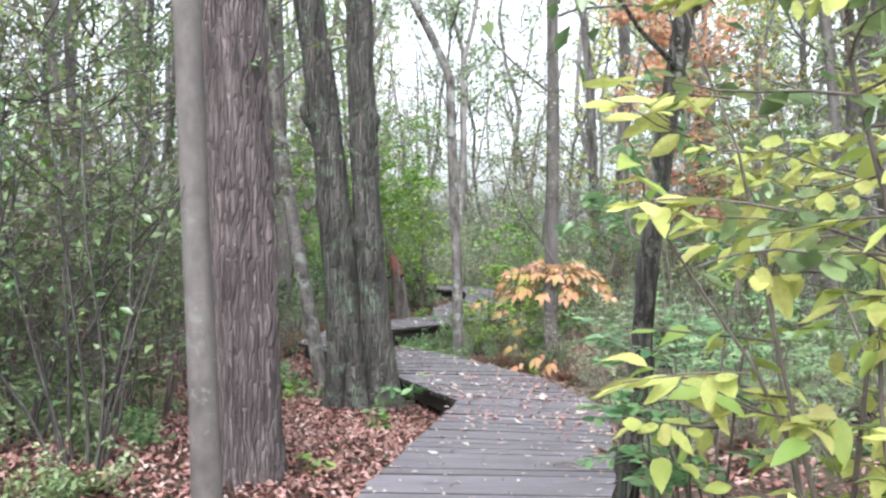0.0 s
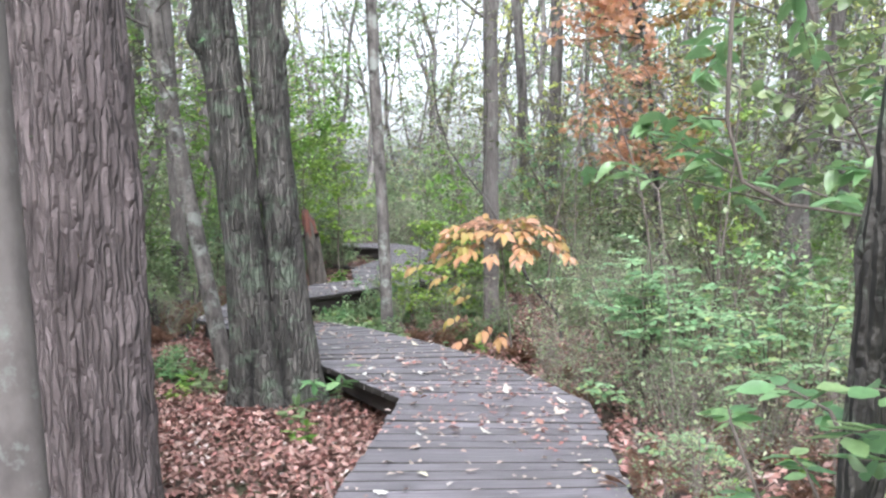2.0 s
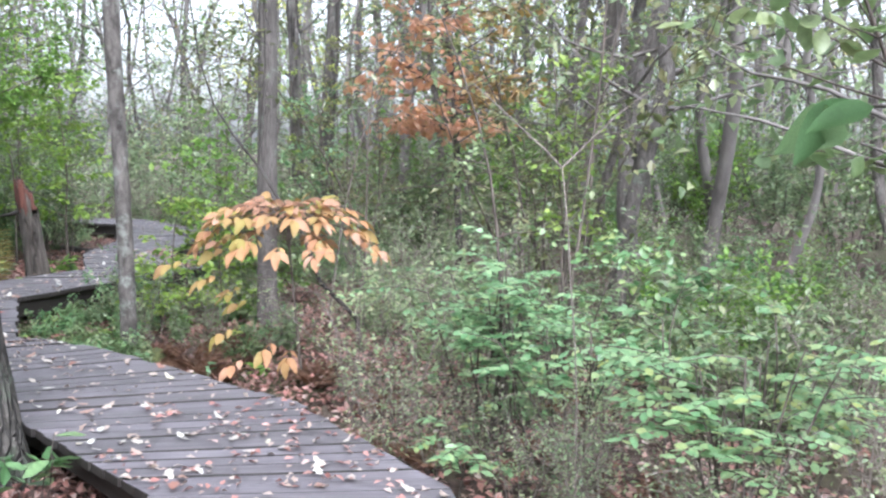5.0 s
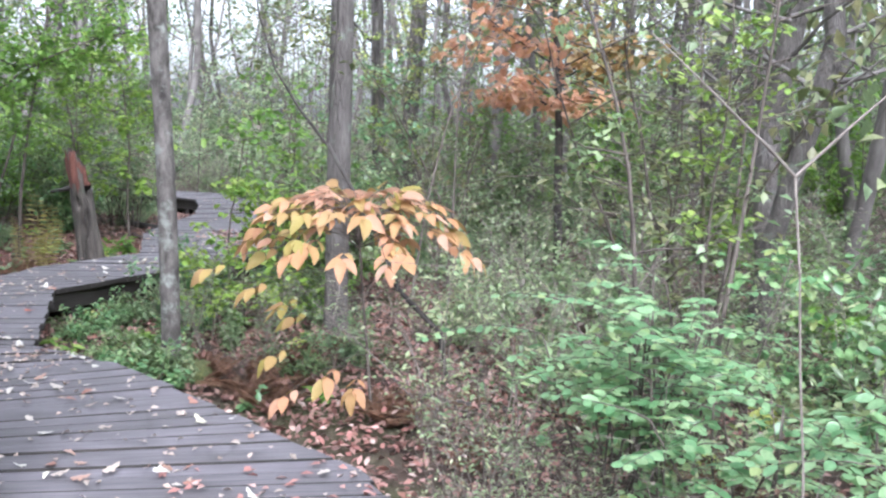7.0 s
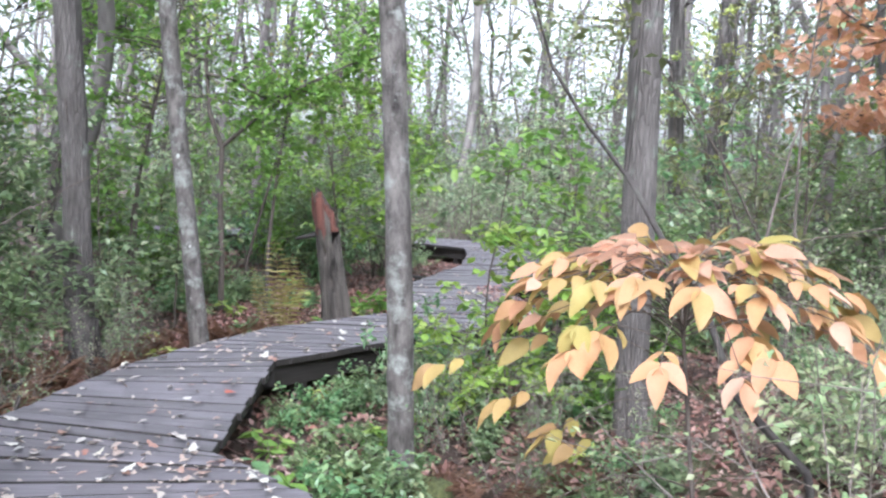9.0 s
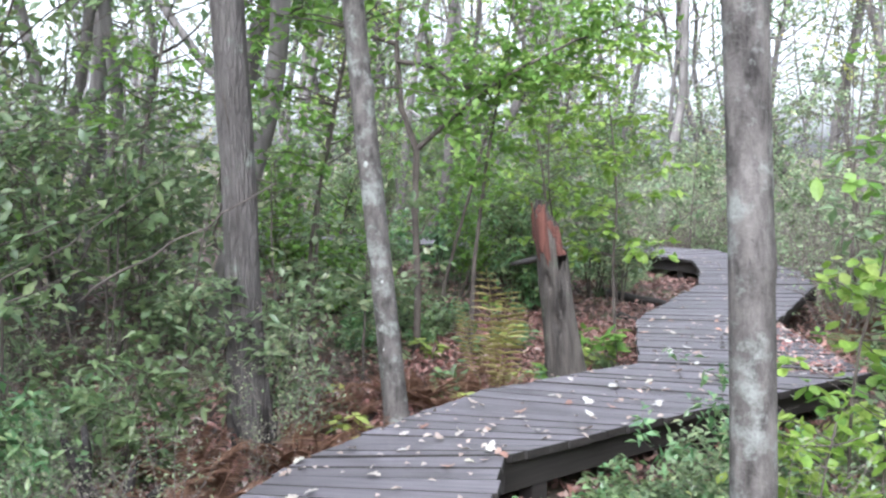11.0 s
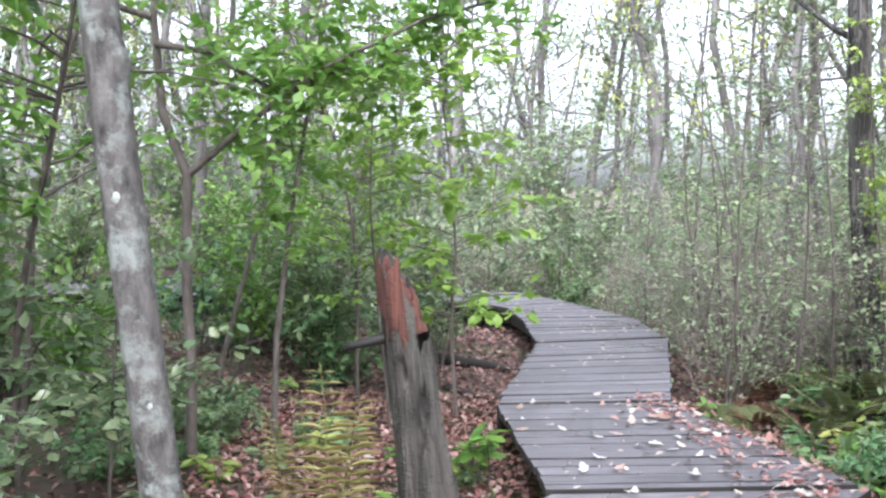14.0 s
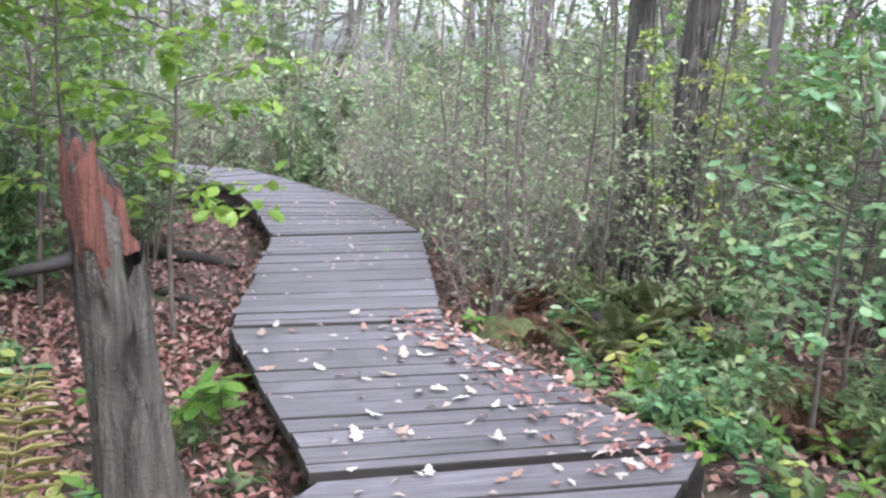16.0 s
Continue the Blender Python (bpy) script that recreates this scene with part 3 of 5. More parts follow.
# the broken stump with red rotten wood at its top
def stump_meshes():
    sides, rings = 72, 80
    low, red = [], []
    v = []
    for k in range(rings):
        t = k / (rings - 1)
        for j in range(sides):
            a = 2 * math.pi * j / sides
            top = 1.27 + 0.10 * math.cos(a - 2.6) + 0.05 * math.sin(3 * a + 1) + 0.045 * noise.noise(Vector((math.cos(a) * 3, math.sin(a) * 3, 4)))
            if -0.9 < math.atan2(math.sin(a + 0.1), math.cos(a + 0.1)) < 0.9:
                top -= 0.22
            h = top * t
            r = 0.140 - 0.030 * t + 0.05 * math.exp(-h * 7)
            r *= 1 + 0.13 * noise.noise(Vector((math.cos(a) * 3.2, math.sin(a) * 3.2, h * 0.8))) + 0.13 * noise.noise(Vector((math.cos(a) * 8, math.sin(a) * 8, h * 1.4)))
            for hh, ha, hs in ((0.62, -1.15, 0.03), (0.95, -0.75, 0.045), (0.8, -1.9, 0.025), (0.5, -1.5, 0.03)):
                da = math.atan2(math.sin(a - ha), math.cos(a - ha)) * 0.11
                r -= 0.075 * math.exp(-((h - hh) / (hs * 2.6)) ** 2 - (da / (hs * 0.8)) ** 2)
            v.append((-0.115 * h + r * math.cos(a), -0.03 * h + r * math.sin(a), h))
    f = [[i * sides + j, i * sides + (j + 1) % sides, (i + 1) * sides + (j + 1) % sides, (i + 1) * sides + j] for i in range(rings - 1) for j in range(sides)]
    body = mesh_of("trunk", v, f)
    b = Build()
    for k in range(26):
        a = k * 2.399
        r = 0.085 * math.sqrt((k + 0.5) / 26)
        h0 = 1.0
        tall = 1.20 + 0.16 * math.cos(a - 2.6) * (r / 0.085) + rng.normal(0, 0.03)
        x, y = r * math.cos(a), r * math.sin(a)
        b.tube([(-0.115 * h + x, -0.03 * h + y, h) for h in (h0, (h0 + tall) / 2, tall - 0.02, tall)], [0.03, 0.028, 0.02, 0.004], 6)
    skin = Build()
    sv = []
    n, m = 14, 12
    for i in range(n):
        for j in range(m):
            a = -2.75 + 1.30 * j / (m - 1)
            top = 1.33 + 0.05 * math.sin(a * 7) + 0.03 * math.cos(a * 13)
            lowz = 0.95 + 0.16 * abs(a + 1.75) + 0.05 * math.sin(a * 9) + 0.03 * math.sin(a * 23)
            h = lowz + (top - lowz) * i / (n - 1)
            r = 0.136 - 0.03 * (h - 0.9) + 0.008 * noise.noise(Vector((a * 8, h * 2, 1)))
            if i == 0:
                r -= 0.02
            sv.append((-0.115 * h + r * math.cos(a), -0.03 * h + r * math.sin(a), h))
    sf = [t for i in range(n - 1) for j in range(m - 1) for t in ([i * m + j, i * m + j + 1, (i + 1) * m + j + 1], [i * m + j, (i + 1) * m + j + 1, (i + 1) * m + j])]
    b.add(sv, sf)
    arm = Build().tube(bend((-0.14, -0.02, 0.98), (-1, -0.2, 0.15), 0.3, 5, 0.15), np.linspace(0.035, 0.015, 6), 8)
    return body, b, arm


stump = thing("tree_stump", "broken grey tree stump with red rotten wood at its jagged top", "stump", at=pose(-1.15, 18.08, -0.30))
sm = stump_meshes()
part("trunk", sm[0], M_STUMP, stump)
part("broken_top", sm[1], M_REDWOOD, stump, "red-brown splintered rotten heartwood")
part("limb", sm[2], M_DARKWOOD_SHADE, stump)

# ---- undergrowth ----
def shrub_meshes(height, spread, stems, twigs, leaves, size, ratio=0.5, upright=0.9, thick=0.012, low=0.15, droop=0.15, fine=False, jitter=0.03):
    """A many-stemmed bush: stems, side twigs and leaves along them."""
    wood, leaf = Build(), Build()
    per = max(1, leaves // (stems * (twigs + 1)))
    for _ in range(stems):
        a, rr = rng.random() * 6.283, rng.random()
        way = (math.cos(a) * spread / height * rr, math.sin(a) * spread / height * rr, upright)
        hh = height * (0.6 + 0.45 * rng.random())
        p = bend((0.06 * math.cos(a), 0.06 * math.sin(a), -0.15), way, hh, 6, 0.12, 0.03)
        wood.tube(p, np.linspace(thick, thick * 0.25, 7), 4, False)
        lines = [p]
        for _ in range(twigs):
            s = along_line(p, [low + (1 - low) * rng.random()])[0]
            b = rng.random() * 6.283
            w = bend(s, (math.cos(b), math.sin(b), 0.25 + 0.3 * rng.random()), hh * (0.18 + 0.25 * rng.random()), 2, 0.18, 0.0)
            wood.tube(w, np.linspace(thick * 0.4, thick * 0.15, 3), 3, False)
            lines.append(w)
        for q in lines:
            t = rng.random(per) if q is not p else 0.45 + 0.55 * rng.random(per)
            at = along_line(q, t) + rng.normal(0, jitter, (per, 3))
            leaf.leaves(at, rng.normal(0, 1, (per, 3)) * (1, 1, 0.45) - (0, 0, 0.1), size * (0.55 + 0.8 * rng.random(per)), size * ratio * (0.8 + 0.4 * rng.random(per)), 0.18, droop, fine)
    return wood, leaf


def shrub(name, label, category, args, leafm, bark=None, group=""):
    t = thing(name, label, category, group)
    w, l = shrub_meshes(**args)
    part("stemwork", w, bark or M_TWIG, t, kind="stuff")
    part("foliage", l, leafm, t)
    return t


def put_all(protos, places):
    """Stands copies of the given things at (x, y, scale), the things themselves at the last places."""
    places = list(places)
    keep = places[-len(protos):]
    for k, (x, y, s) in enumerate(places[:-len(protos)]):
        m = pose(x, y, float(ground_z(x, y)) - 0.02, rng.normal(0, 3), rng.normal(0, 3), rng.random() * 360) @ Matrix.Diagonal((s, s, s * (0.85 + 0.3 * rng.random()), 1))
        copy_thing(protos[k % len(protos)], m)
    for ob, (x, y, s) in zip(protos, keep):
        ob.matrix_basis = pose(x, y, float(ground_z(x, y)) - 0.02, 0, 0, rng.random() * 360) @ Matrix.Diagonal((s, s, s, 1))


def sprinkle(n, x0, x1, y0, y1, gap, lo=0.8, hi=1.2, avoid=()):
    """Seeded places in a stretch of the plan, clear of the boardwalk by a gap."""
    out = []
    tries = 0
    while len(out) < n and tries < n * 60:
        tries += 1
        x, y = x0 + (x1 - x0) * rng.random(), y0 + (y1 - y0) * rng.random()
        if off_deck(x, y) < gap or any((x - ax) ** 2 + (y - ay) ** 2 < ar * ar for ax, ay, ar in avoid):
            continue
        out.append((x, y, lo + (hi - lo) * rng.random()))
    return out


CORAL = [(4.05, 16.8, 2.0), (3.3, 14.2, 1.2)]
OLDVIEW = [(1.2, 19.6, 0.55), (1.75, 20.3, 0.6), (2.1, 20.75, 0.6)]
LOOKOUT = [(-0.66, 7.05, 0.5), (-0.53, 6.22, 0.4), (-0.9, 12.1, 0.8), (0.0, 9.6, 1.0), (-1.25, 18.0, 0.7), (-0.2, 8.0, 0.9)]
low_green = [shrub("bush", "low leafy green undergrowth bush", "bush", dict(height=0.75, spread=0.7, stems=7, twigs=6, leaves=620, size=0.095, thick=0.007), m, group="low bushes") for m in (M_GREEN, M_TEAL, M_PALE)]
mid_green = [shrub("shrub", "waist-high green woodland shrub", "shrub", dict(height=1.5, spread=1.1, stems=8, twigs=8, leaves=900, size=0.105, thick=0.010, low=0.25), m, group="woodland shrubs") for m in (M_GREEN, M_TEAL, M_PALE, M_BRIGHT)]
tall_green = [shrub("tall_shrub", "tall thin-stemmed green shrub", "shrub", dict(height=3.0, spread=1.6, stems=7, twigs=12, leaves=1050, size=0.135, thick=0.015, low=0.3), m, group="tall shrubs") for m in (M_GREEN, M_PALE, M_BRIGHT, M_PALE)]
twiggy = [shrub("dry_bush", "grey-brown twiggy bush with small sparse leaves", "bush", dict(height=1.8, spread=1.0, stems=8, twigs=7, leaves=360, size=0.062, thick=0.008, low=0.15, upright=1.0, jitter=0.05), m, b, group="dry bushes") for m, b in ((M_GREY, M_DRYTWIG), (M_WILTED, M_DRYTWIG), (M_PALE, M_DRYTWIG))]
thicket = [shrub("sapling_clump", "clump of thin dark saplings with small leaves", "sapling", dict(height=3.6, spread=1.3, stems=7, twigs=9, leaves=900, size=0.092, thick=0.017, low=0.3), m, group="sapling clumps") for m in (M_GREEN, M_OLIVE)]

# beside the path where the walk starts
put_all(thicket, [(-3.2, 7.4, 1.0), (-3.4, 9.0, 1.1), (-2.2, 9.6, 0.9), (-4.5, 8.0, 1.1), (-2.8, 11.2, 1.0), (-4.3, 11.5, 1.1), (-3.6, 14.0, 1.0), (3.9, 13.2, 1.0), (4.6, 16.0, 1.1), (-5.2, 17.0, 1.0), (2.9, 17.5, 1.0)])
stemmy = [shrub("dark_stemmed_shrub", "tall shrub of dark crooked stems with sparse green leaves", "shrub", dict(height=3.2, spread=0.85, stems=9, twigs=8, leaves=480, size=0.085, thick=0.015, low=0.22, jitter=0.05), m, M_DARKBARK, "dark-stemmed shrubs") for m in (M_GREEN, M_TEAL)]
put_all(stemmy, [(-1.55, 6.85, 1.0), (-2.2, 7.3, 1.0), (-2.9, 6.9, 1.05), (-2.1, 8.4, 0.9), (-2.4, 6.0, 0.9)])
put_all(mid_green, sprinkle(7, -7, -2.2, 7.5, 11.5, 1.5, 0.5, 0.95, LOOKOUT) + sprinkle(8, -7, -2.6, 14.5, 23, 0.6, 0.6, 1.0, LOOKOUT)
        + sprinkle(22, 2.9, 8, 10.5, 18.5, 0.8, 0.5, 0.85, CORAL) + sprinkle(16, 1.8, 8, 17, 27, 1.3, 0.6, 1.0) + sprinkle(14, -7, -1.6, 19.5, 26, 0.7, 0.6, 1.0, LOOKOUT) + sprinkle(24, -9, 9, 27.5, 36, 0.8, 0.9, 1.4) + sprinkle(8, -0.6, 1.6, 15.2, 17.2, 0.7, 0.4, 0.6))
put_all(low_green, sprinkle(12, 2.2, 6.5, 10.5, 17, 0.5, 0.5, 1.0) + sprinkle(4, 3.2, 6.5, 5.5, 9.3, 0.8, 0.5, 0.9) + sprinkle(22, -5, -0.6, 4, 12, 0.6, 0.4, 0.8, LOOKOUT) + sprinkle(12, -6, -2.8, 13, 21, 0.2, 0.4, 0.8, LOOKOUT) + sprinkle(16, 0.8, 4.5, 17, 21, 0.35, 0.4, 0.8)
        + sprinkle(20, -0.5, 1.6, 13.0, 17, 0.12, 0.4, 0.65, [(1.1, 12.8, 0.4)]) + sprinkle(16, -3.5, -0.8, 18.6, 24, 0.2, 0.4, 0.8, LOOKOUT) + sprinkle(16, -0.8, 0.4, 13.4, 15.9, 0.1, 0.35, 0.55) + sprinkle(12, -4, 2, 24.6, 28, 0.25, 0.6, 1.0))
put_all(tall_green, [(-5.2, 18.6, 0.85), (-6.2, 20.0, 1.0), (-4.7, 20.6, 0.8), (-6.6, 17.6, 0.9), (-7.4, 19.0, 1.0)] + sprinkle(15, -13, -4.2, 11, 30, 1.8, 0.7, 1.05) + sprinkle(28, 3.8, 13, 14, 30, 1.8, 0.7, 1.0, CORAL) + sprinkle(8, -9, -3.6, 6, 12, 2.4, 0.8, 1.0) + sprinkle(9, 5.0, 10, 5, 13, 2.8, 0.7, 0.9) + sprinkle(24, -12, 12, 28, 42, 1.4, 0.9, 1.3) + sprinkle(5, -3.2, -1.2, 19.6, 23, 0.9, 0.6, 0.8, LOOKOUT) + sprinkle(4, 0.9, 2.2, 15.8, 17.0, 0.9, 0.5, 0.65))
put_all(twiggy, sprinkle(24, 0.6, 2.4, 19.8, 26, 0.12, 0.6, 1.0, OLDVIEW) + sprinkle(34, 1.2, 5, 19.8, 27, 0.35, 0.8, 1.2, OLDVIEW) + sprinkle(30, -4, 3, 24.6, 29, 0.25, 0.6, 1.2) + sprinkle(12, -3.3, -2.2, 13, 16.2, 0.15, 0.3, 0.5) + sprinkle(52, 1.6, 6, 9, 17, 0.25, 0.4, 0.85) + sprinkle(32, 1.7, 3.6, 7.0, 12.5, 0.10, 0.25, 0.5) + sprinkle(14, -5, -2.2, 13, 17, 0.2, 0.3, 0.6) + sprinkle(10, 0.2, 1.6, 13.6, 16.5, 0.3, 0.3, 0.5))

# ---- the wood behind: trunks one by one, and the far wood as one ----
far_meshes = [trunk_mesh("trunk", 0.10, 0.05, 13, (rng.normal(0, 0.05), rng.normal(0, 0.05)), 12, 18, 0.05, [], 0.3, 0.20, k * 1.7) for k in range(5)]
far_protos = []
for k, me in enumerate(far_meshes):
    t = thing("tree", "tall thin grey tree of the wood, half bare", "tree", "trees of the wood")
    part("trunk", me, M_FARBARK if k % 2 else M_TRUNK, t)
    w, l = limbs_and_crown(11, (0, 0), 0.09, 1.8, 24, 900, 2.2, 0.17)
    part("branchwork", w, M_FARBARK, t, kind="stuff")
    part("crown", l, (M_PALE, M_GREEN, M_OLIVE, M_YELLOW, M_PALE)[k], t)
    far_protos.append(t)
spots = sprinkle(24, -16, -4.2, 12, 34, 2.2, 0.6, 1.2) + sprinkle(42, 3.6, 18, 13, 34, 2.0, 0.5, 1.1, CORAL) + sprinkle(40, -15, 15, 28, 46, 2.0, 0.7, 1.2) + sprinkle(8, -12, -4, 0, 12, 3.0, 0.6, 1.2) + sprinkle(8, 5, 13, 0, 12, 3.0, 0.6, 1.2) + sprinkle(8, -9, 9, -14, -6, 1.5, 0.8, 1.3)
put_all(far_protos, spots)


def far_wood():
    wood, twig = Build(), Build()
    tips = []
    for k in range(700):
        a = rng.random() * 6.283
        d = 21 + 48 * rng.random() ** 0.8
        x, y = d * math.cos(a), 12 + d * math.sin(a)
        z = float(ground_z(x, y)) - 0.2
        h, r = 8 + 8 * rng.random(), 0.04 + 0.17 * rng.random() ** 1.6
        p = bend((x, y, z), (rng.normal(0, 0.13), rng.normal(0, 0.13), 1), h, 9, 0.075)
        wood.tube(p, np.linspace(r, r * 0.3, 10), 6, False)
        for _ in range(20):
            u = 0.10 + 0.85 * rng.random()
            s = along_line(p, [u])[0]
            q = bend(s, rng.normal(0, 1, 3) * (1, 1, 0.3) + (0, 0, 0.6), 1.0 + 2.6 * rng.random(), 4, 0.22)
            twig.tube(q, np.linspace(0.010 + r * 0.22, 0.006, 5), 3, False)
            tips.append(q[-1])
            for _ in range(2):
                o = along_line(q, [0.3 + 0.6 * rng.random()])[0]
                w = bend(o, rng.normal(0, 1, 3) + (0, 0, 0.4), 0.5 + 0.9 * rng.random(), 3, 0.25)
                twig.tube(w, np.linspace(0.009, 0.004, 4), 3, False)
                tips.append(w[-1])
    t = tagged(new("far_wood"), "distant half-bare wood of grey trunks and brush", "woods", kind="stuff")
    part("far_trunks", wood, M_FARBARK, t, kind="stuff")
    part("far_twigs", twig, M_FARBARK, t, kind="stuff")
    tips = np.array(tips)
    for name, material, high, low in (("far_olive_leaves", M_OLIVE, 2900, 900), ("far_green_leaves", M_PALE, 2400, 1100), ("far_fresh_leaves", M_BRIGHT, 600, 350), ("far_autumn_leaves", M_GOLD, 600, 120)):
        heart = tips[rng.integers(0, len(tips), high)]
        a, d = rng.random(low) * 6.283, 20 + 34 * rng.random(low) ** 0.9
        x, y = d * np.cos(a), 12 + d * np.sin(a)
        brush = np.stack([x, y, ground_z(x, y) + 0.3 + 4.2 * rng.random(low) ** 1.4], -1)
        heart = np.concatenate([heart, brush])
        each = 26
        at = np.repeat(heart, each, axis=0) + rng.normal(0, 1, (len(heart) * each, 3)) * np.repeat(0.25 + 0.6 * rng.random((len(heart), 1)), each, axis=0) * (1, 1, 0.7)
        leaf = Build().leaves(at, rng.normal(0, 1, at.shape) * (1, 1, 0.6), 0.11 + 0.12 * rng.random(len(at)), 0.09)
        part(name, leaf, material, t, kind="stuff")


far_wood()

# ---- single plants with leaves one could pick ----
LEAF_SHAPES = {}


def leaf_shape(key, ratio, lobed=False):
    """A few leaf meshes, one unit long along x, shared by all leaves of a kind."""
    if key not in LEAF_SHAPES:
        made = []
        for k in range(4):
            curl = 0.12 + 0.1 * k
            n = 7
            v = []
            for i in range(n):
                x = i / (n - 1)
                w = ratio * 0.5 * math.sin(math.pi * min(1, x ** (0.75 if not lobed else 0.9))) ** 0.8
                if lobed and 0 < i < n - 1:
                    w *= 1.25 if i % 2 else 0.62
                z = -curl * x * x + 0.02 * math.sin(x * 9 + k)
                v += [(x, -w, z + w * 0.3), (x, 0, z - 0.01), (x, w, z + w * 0.3)]
            f = []
            for i in range(n - 1):
                a = i * 3
                f += [(a, a + 3, a + 4, a + 1), (a + 1, a + 4, a + 5, a + 2)]
            made.append(mesh_of("leaf", v, f))
        LEAF_SHAPES[key] = made
    return LEAF_SHAPES[key]


def leaf_parts(parent, key, ratio, places, material, lobed=False):
    for at, way, size in places:
        me = leaf_shape(key + material.name, ratio, lobed)[int(rng.integers(4))]
        ob = part("leaf", me, material, parent)
        yaw = math.degrees(math.atan2(way[1], way[0]))
        pitch = -math.degrees(math.asin(max(-1, min(1, way[2] / (np.linalg.norm(way) + 1e-9)))))
        ob.matrix_basis = Matrix.Translation(at) @ Euler((0, 0, radians(yaw))).to_matrix().to_4x4() @ Euler((radians(rng.normal(0, 25)), radians(pitch), 0)).to_matrix().to_4x4() @ Matrix.Diagonal((size, size, size, 1))


def twig_leaves(lines, per, size, down=0.3, lo=0.25):
    out = []
    for p in lines:
        for _ in range(per):
            t = lo + (1 - lo) * rng.random()
            at = along_line(p, [t])[0]
            d = p[-1] - p[0]
            way = d / (np.linalg.norm(d) + 1e-9) * 0.7 + rng.normal(0, 0.7, 3) * (1, 1, 0.4) - (0, 0, down)
            out.append((tuple(at + rng.normal(0, 0.012, 3)), tuple(way), size * (0.65 + 0.6 * rng.random())))
    return out


# spicebush with big yellow-green leaves leaning over the path
spice = thing("spicebush", "spicebush with large yellow-green autumn leaves leaning over the path", "bush", at=pose(2.30, 4.0, -0.1))
sw, lines = Build(), []


def beside_path(p):
    x, y = 2.30 + p[0], 4.0 + p[1]
    return x > 1.22 and x > 0.98 + 0.55 * (y - 3.5)


while len(lines) < 62:
    a = 6.283 * rng.random()
    p = bend((0.06 * math.cos(a), 0.06 * math.sin(a), 0), (math.cos(a) * 0.30, math.sin(a) * 0.26, 1), 1.5 + 1.0 * rng.random(), 9, 0.09)
    if not beside_path(p[-1]):
        continue
    sw.tube(p, np.linspace(0.011, 0.003, 10), 6)
    for _ in range(7):
        s0 = along_line(p, [0.12 + 0.85 * rng.random()])[0]
        b = 3.5 + rng.normal(0, 1.2)
        w = bend(s0, (math.cos(b), math.sin(b), 0.15), 0.25 + 0.3 * rng.random(), 4, 0.12)
        if beside_path(w[-1] + (w[-1] - w[0]) * 0.25):
            sw.tube(w, np.linspace(0.004, 0.0015, 5), 4)
            lines.append(w)
part("stemwork", sw, M_TWIG, spice, kind="stuff")
leaf_parts(spice, "oval", 0.48, twig_leaves(lines, 5, 0.11, 0.25, 0.1), M_YELLOW)
more, extra = Build(), Build()
for k in range(230):
    z = 0.25 + 2.5 * rng.random()
    q = np.array([-0.95 + 1.9 * rng.random() ** 0.8, -0.9 + 1.9 * rng.random(), z])
    w = bend(q, (-0.7 + rng.normal(0, 0.5), -0.4 + rng.normal(0, 0.5), 0.1), 0.22 + 0.25 * rng.random(), 4, 0.12)
    if beside_path(w[-1] + (w[-1] - w[0]) * 0.3) and beside_path(q):
        extra.tube(w, np.linspace(0.004, 0.0015, 5), 4)
        m = 9
        d = w[-1] - w[0]
        more.leaves(along_line(w, 0.1 + 0.9 * rng.random(m)), d / np.linalg.norm(d) * 0.7 + rng.normal(0, 0.7, (m, 3)) * (1, 1, 0.4) - (0, 0, 0.25), 0.075 + 0.055 * rng.random(m), 0.05, 0.18, 0.15, True)
part("twigwork", extra, M_TWIG, spice, kind="stuff")
part("foliage", more, M_YELLOW, spice, kind="stuff")

# the orange sapling in front of the grey tree
orange = thing("orange_sapling", "small hickory sapling with drooping orange autumn leaves", "sapling", at=pose(1.52, 12.62, -0.3))
ow = Build()
stem = bend((0, 0, 0), (-0.13, 0, 1), 1.30, 8, 0.03)
ow.tube(stem, np.linspace(0.013, 0.006, 9), 6)


def compound_leaf(parent, wood, start, tip, size, material):
    """A drooping leaf of five leaflets on one stalk."""
    start, tip = np.array(start, float), np.array(tip, float)
    reach = np.linalg.norm(tip - start)
    mid = (start + tip) / 2 + (0, 0, 0.16 * reach)
    line = np.array([start, (start + mid) / 2 + (0, 0, 0.04 * reach), mid, (mid + tip) / 2 + (0, 0, 0.03 * reach), tip])
    wood.tube(line, np.linspace(0.0035, 0.0015, 5), 4)
    d = tip - mid
    d = d / (np.linalg.norm(d) + 1e-9)
    side = np.cross(d, (0, 0, 1))
    side /= np.linalg.norm(side) + 1e-9
    places = [(tuple(tip), tuple(d - (0, 0, 0.3)), size)]
    for back, turn, grow in ((0.02, 0.9, 0.88), (0.09, 1.2, 0.62)):
        for sign in (-1, 1):
            places.append((tuple(tip - d * back), tuple(d * 0.75 + side * sign * turn - (0, 0, 0.15 + 0.35 * rng.random())), size * grow * (0.9 + 0.3 * rng.random())))
    leaf_parts(parent, "oval_wide", 0.52, places, material)


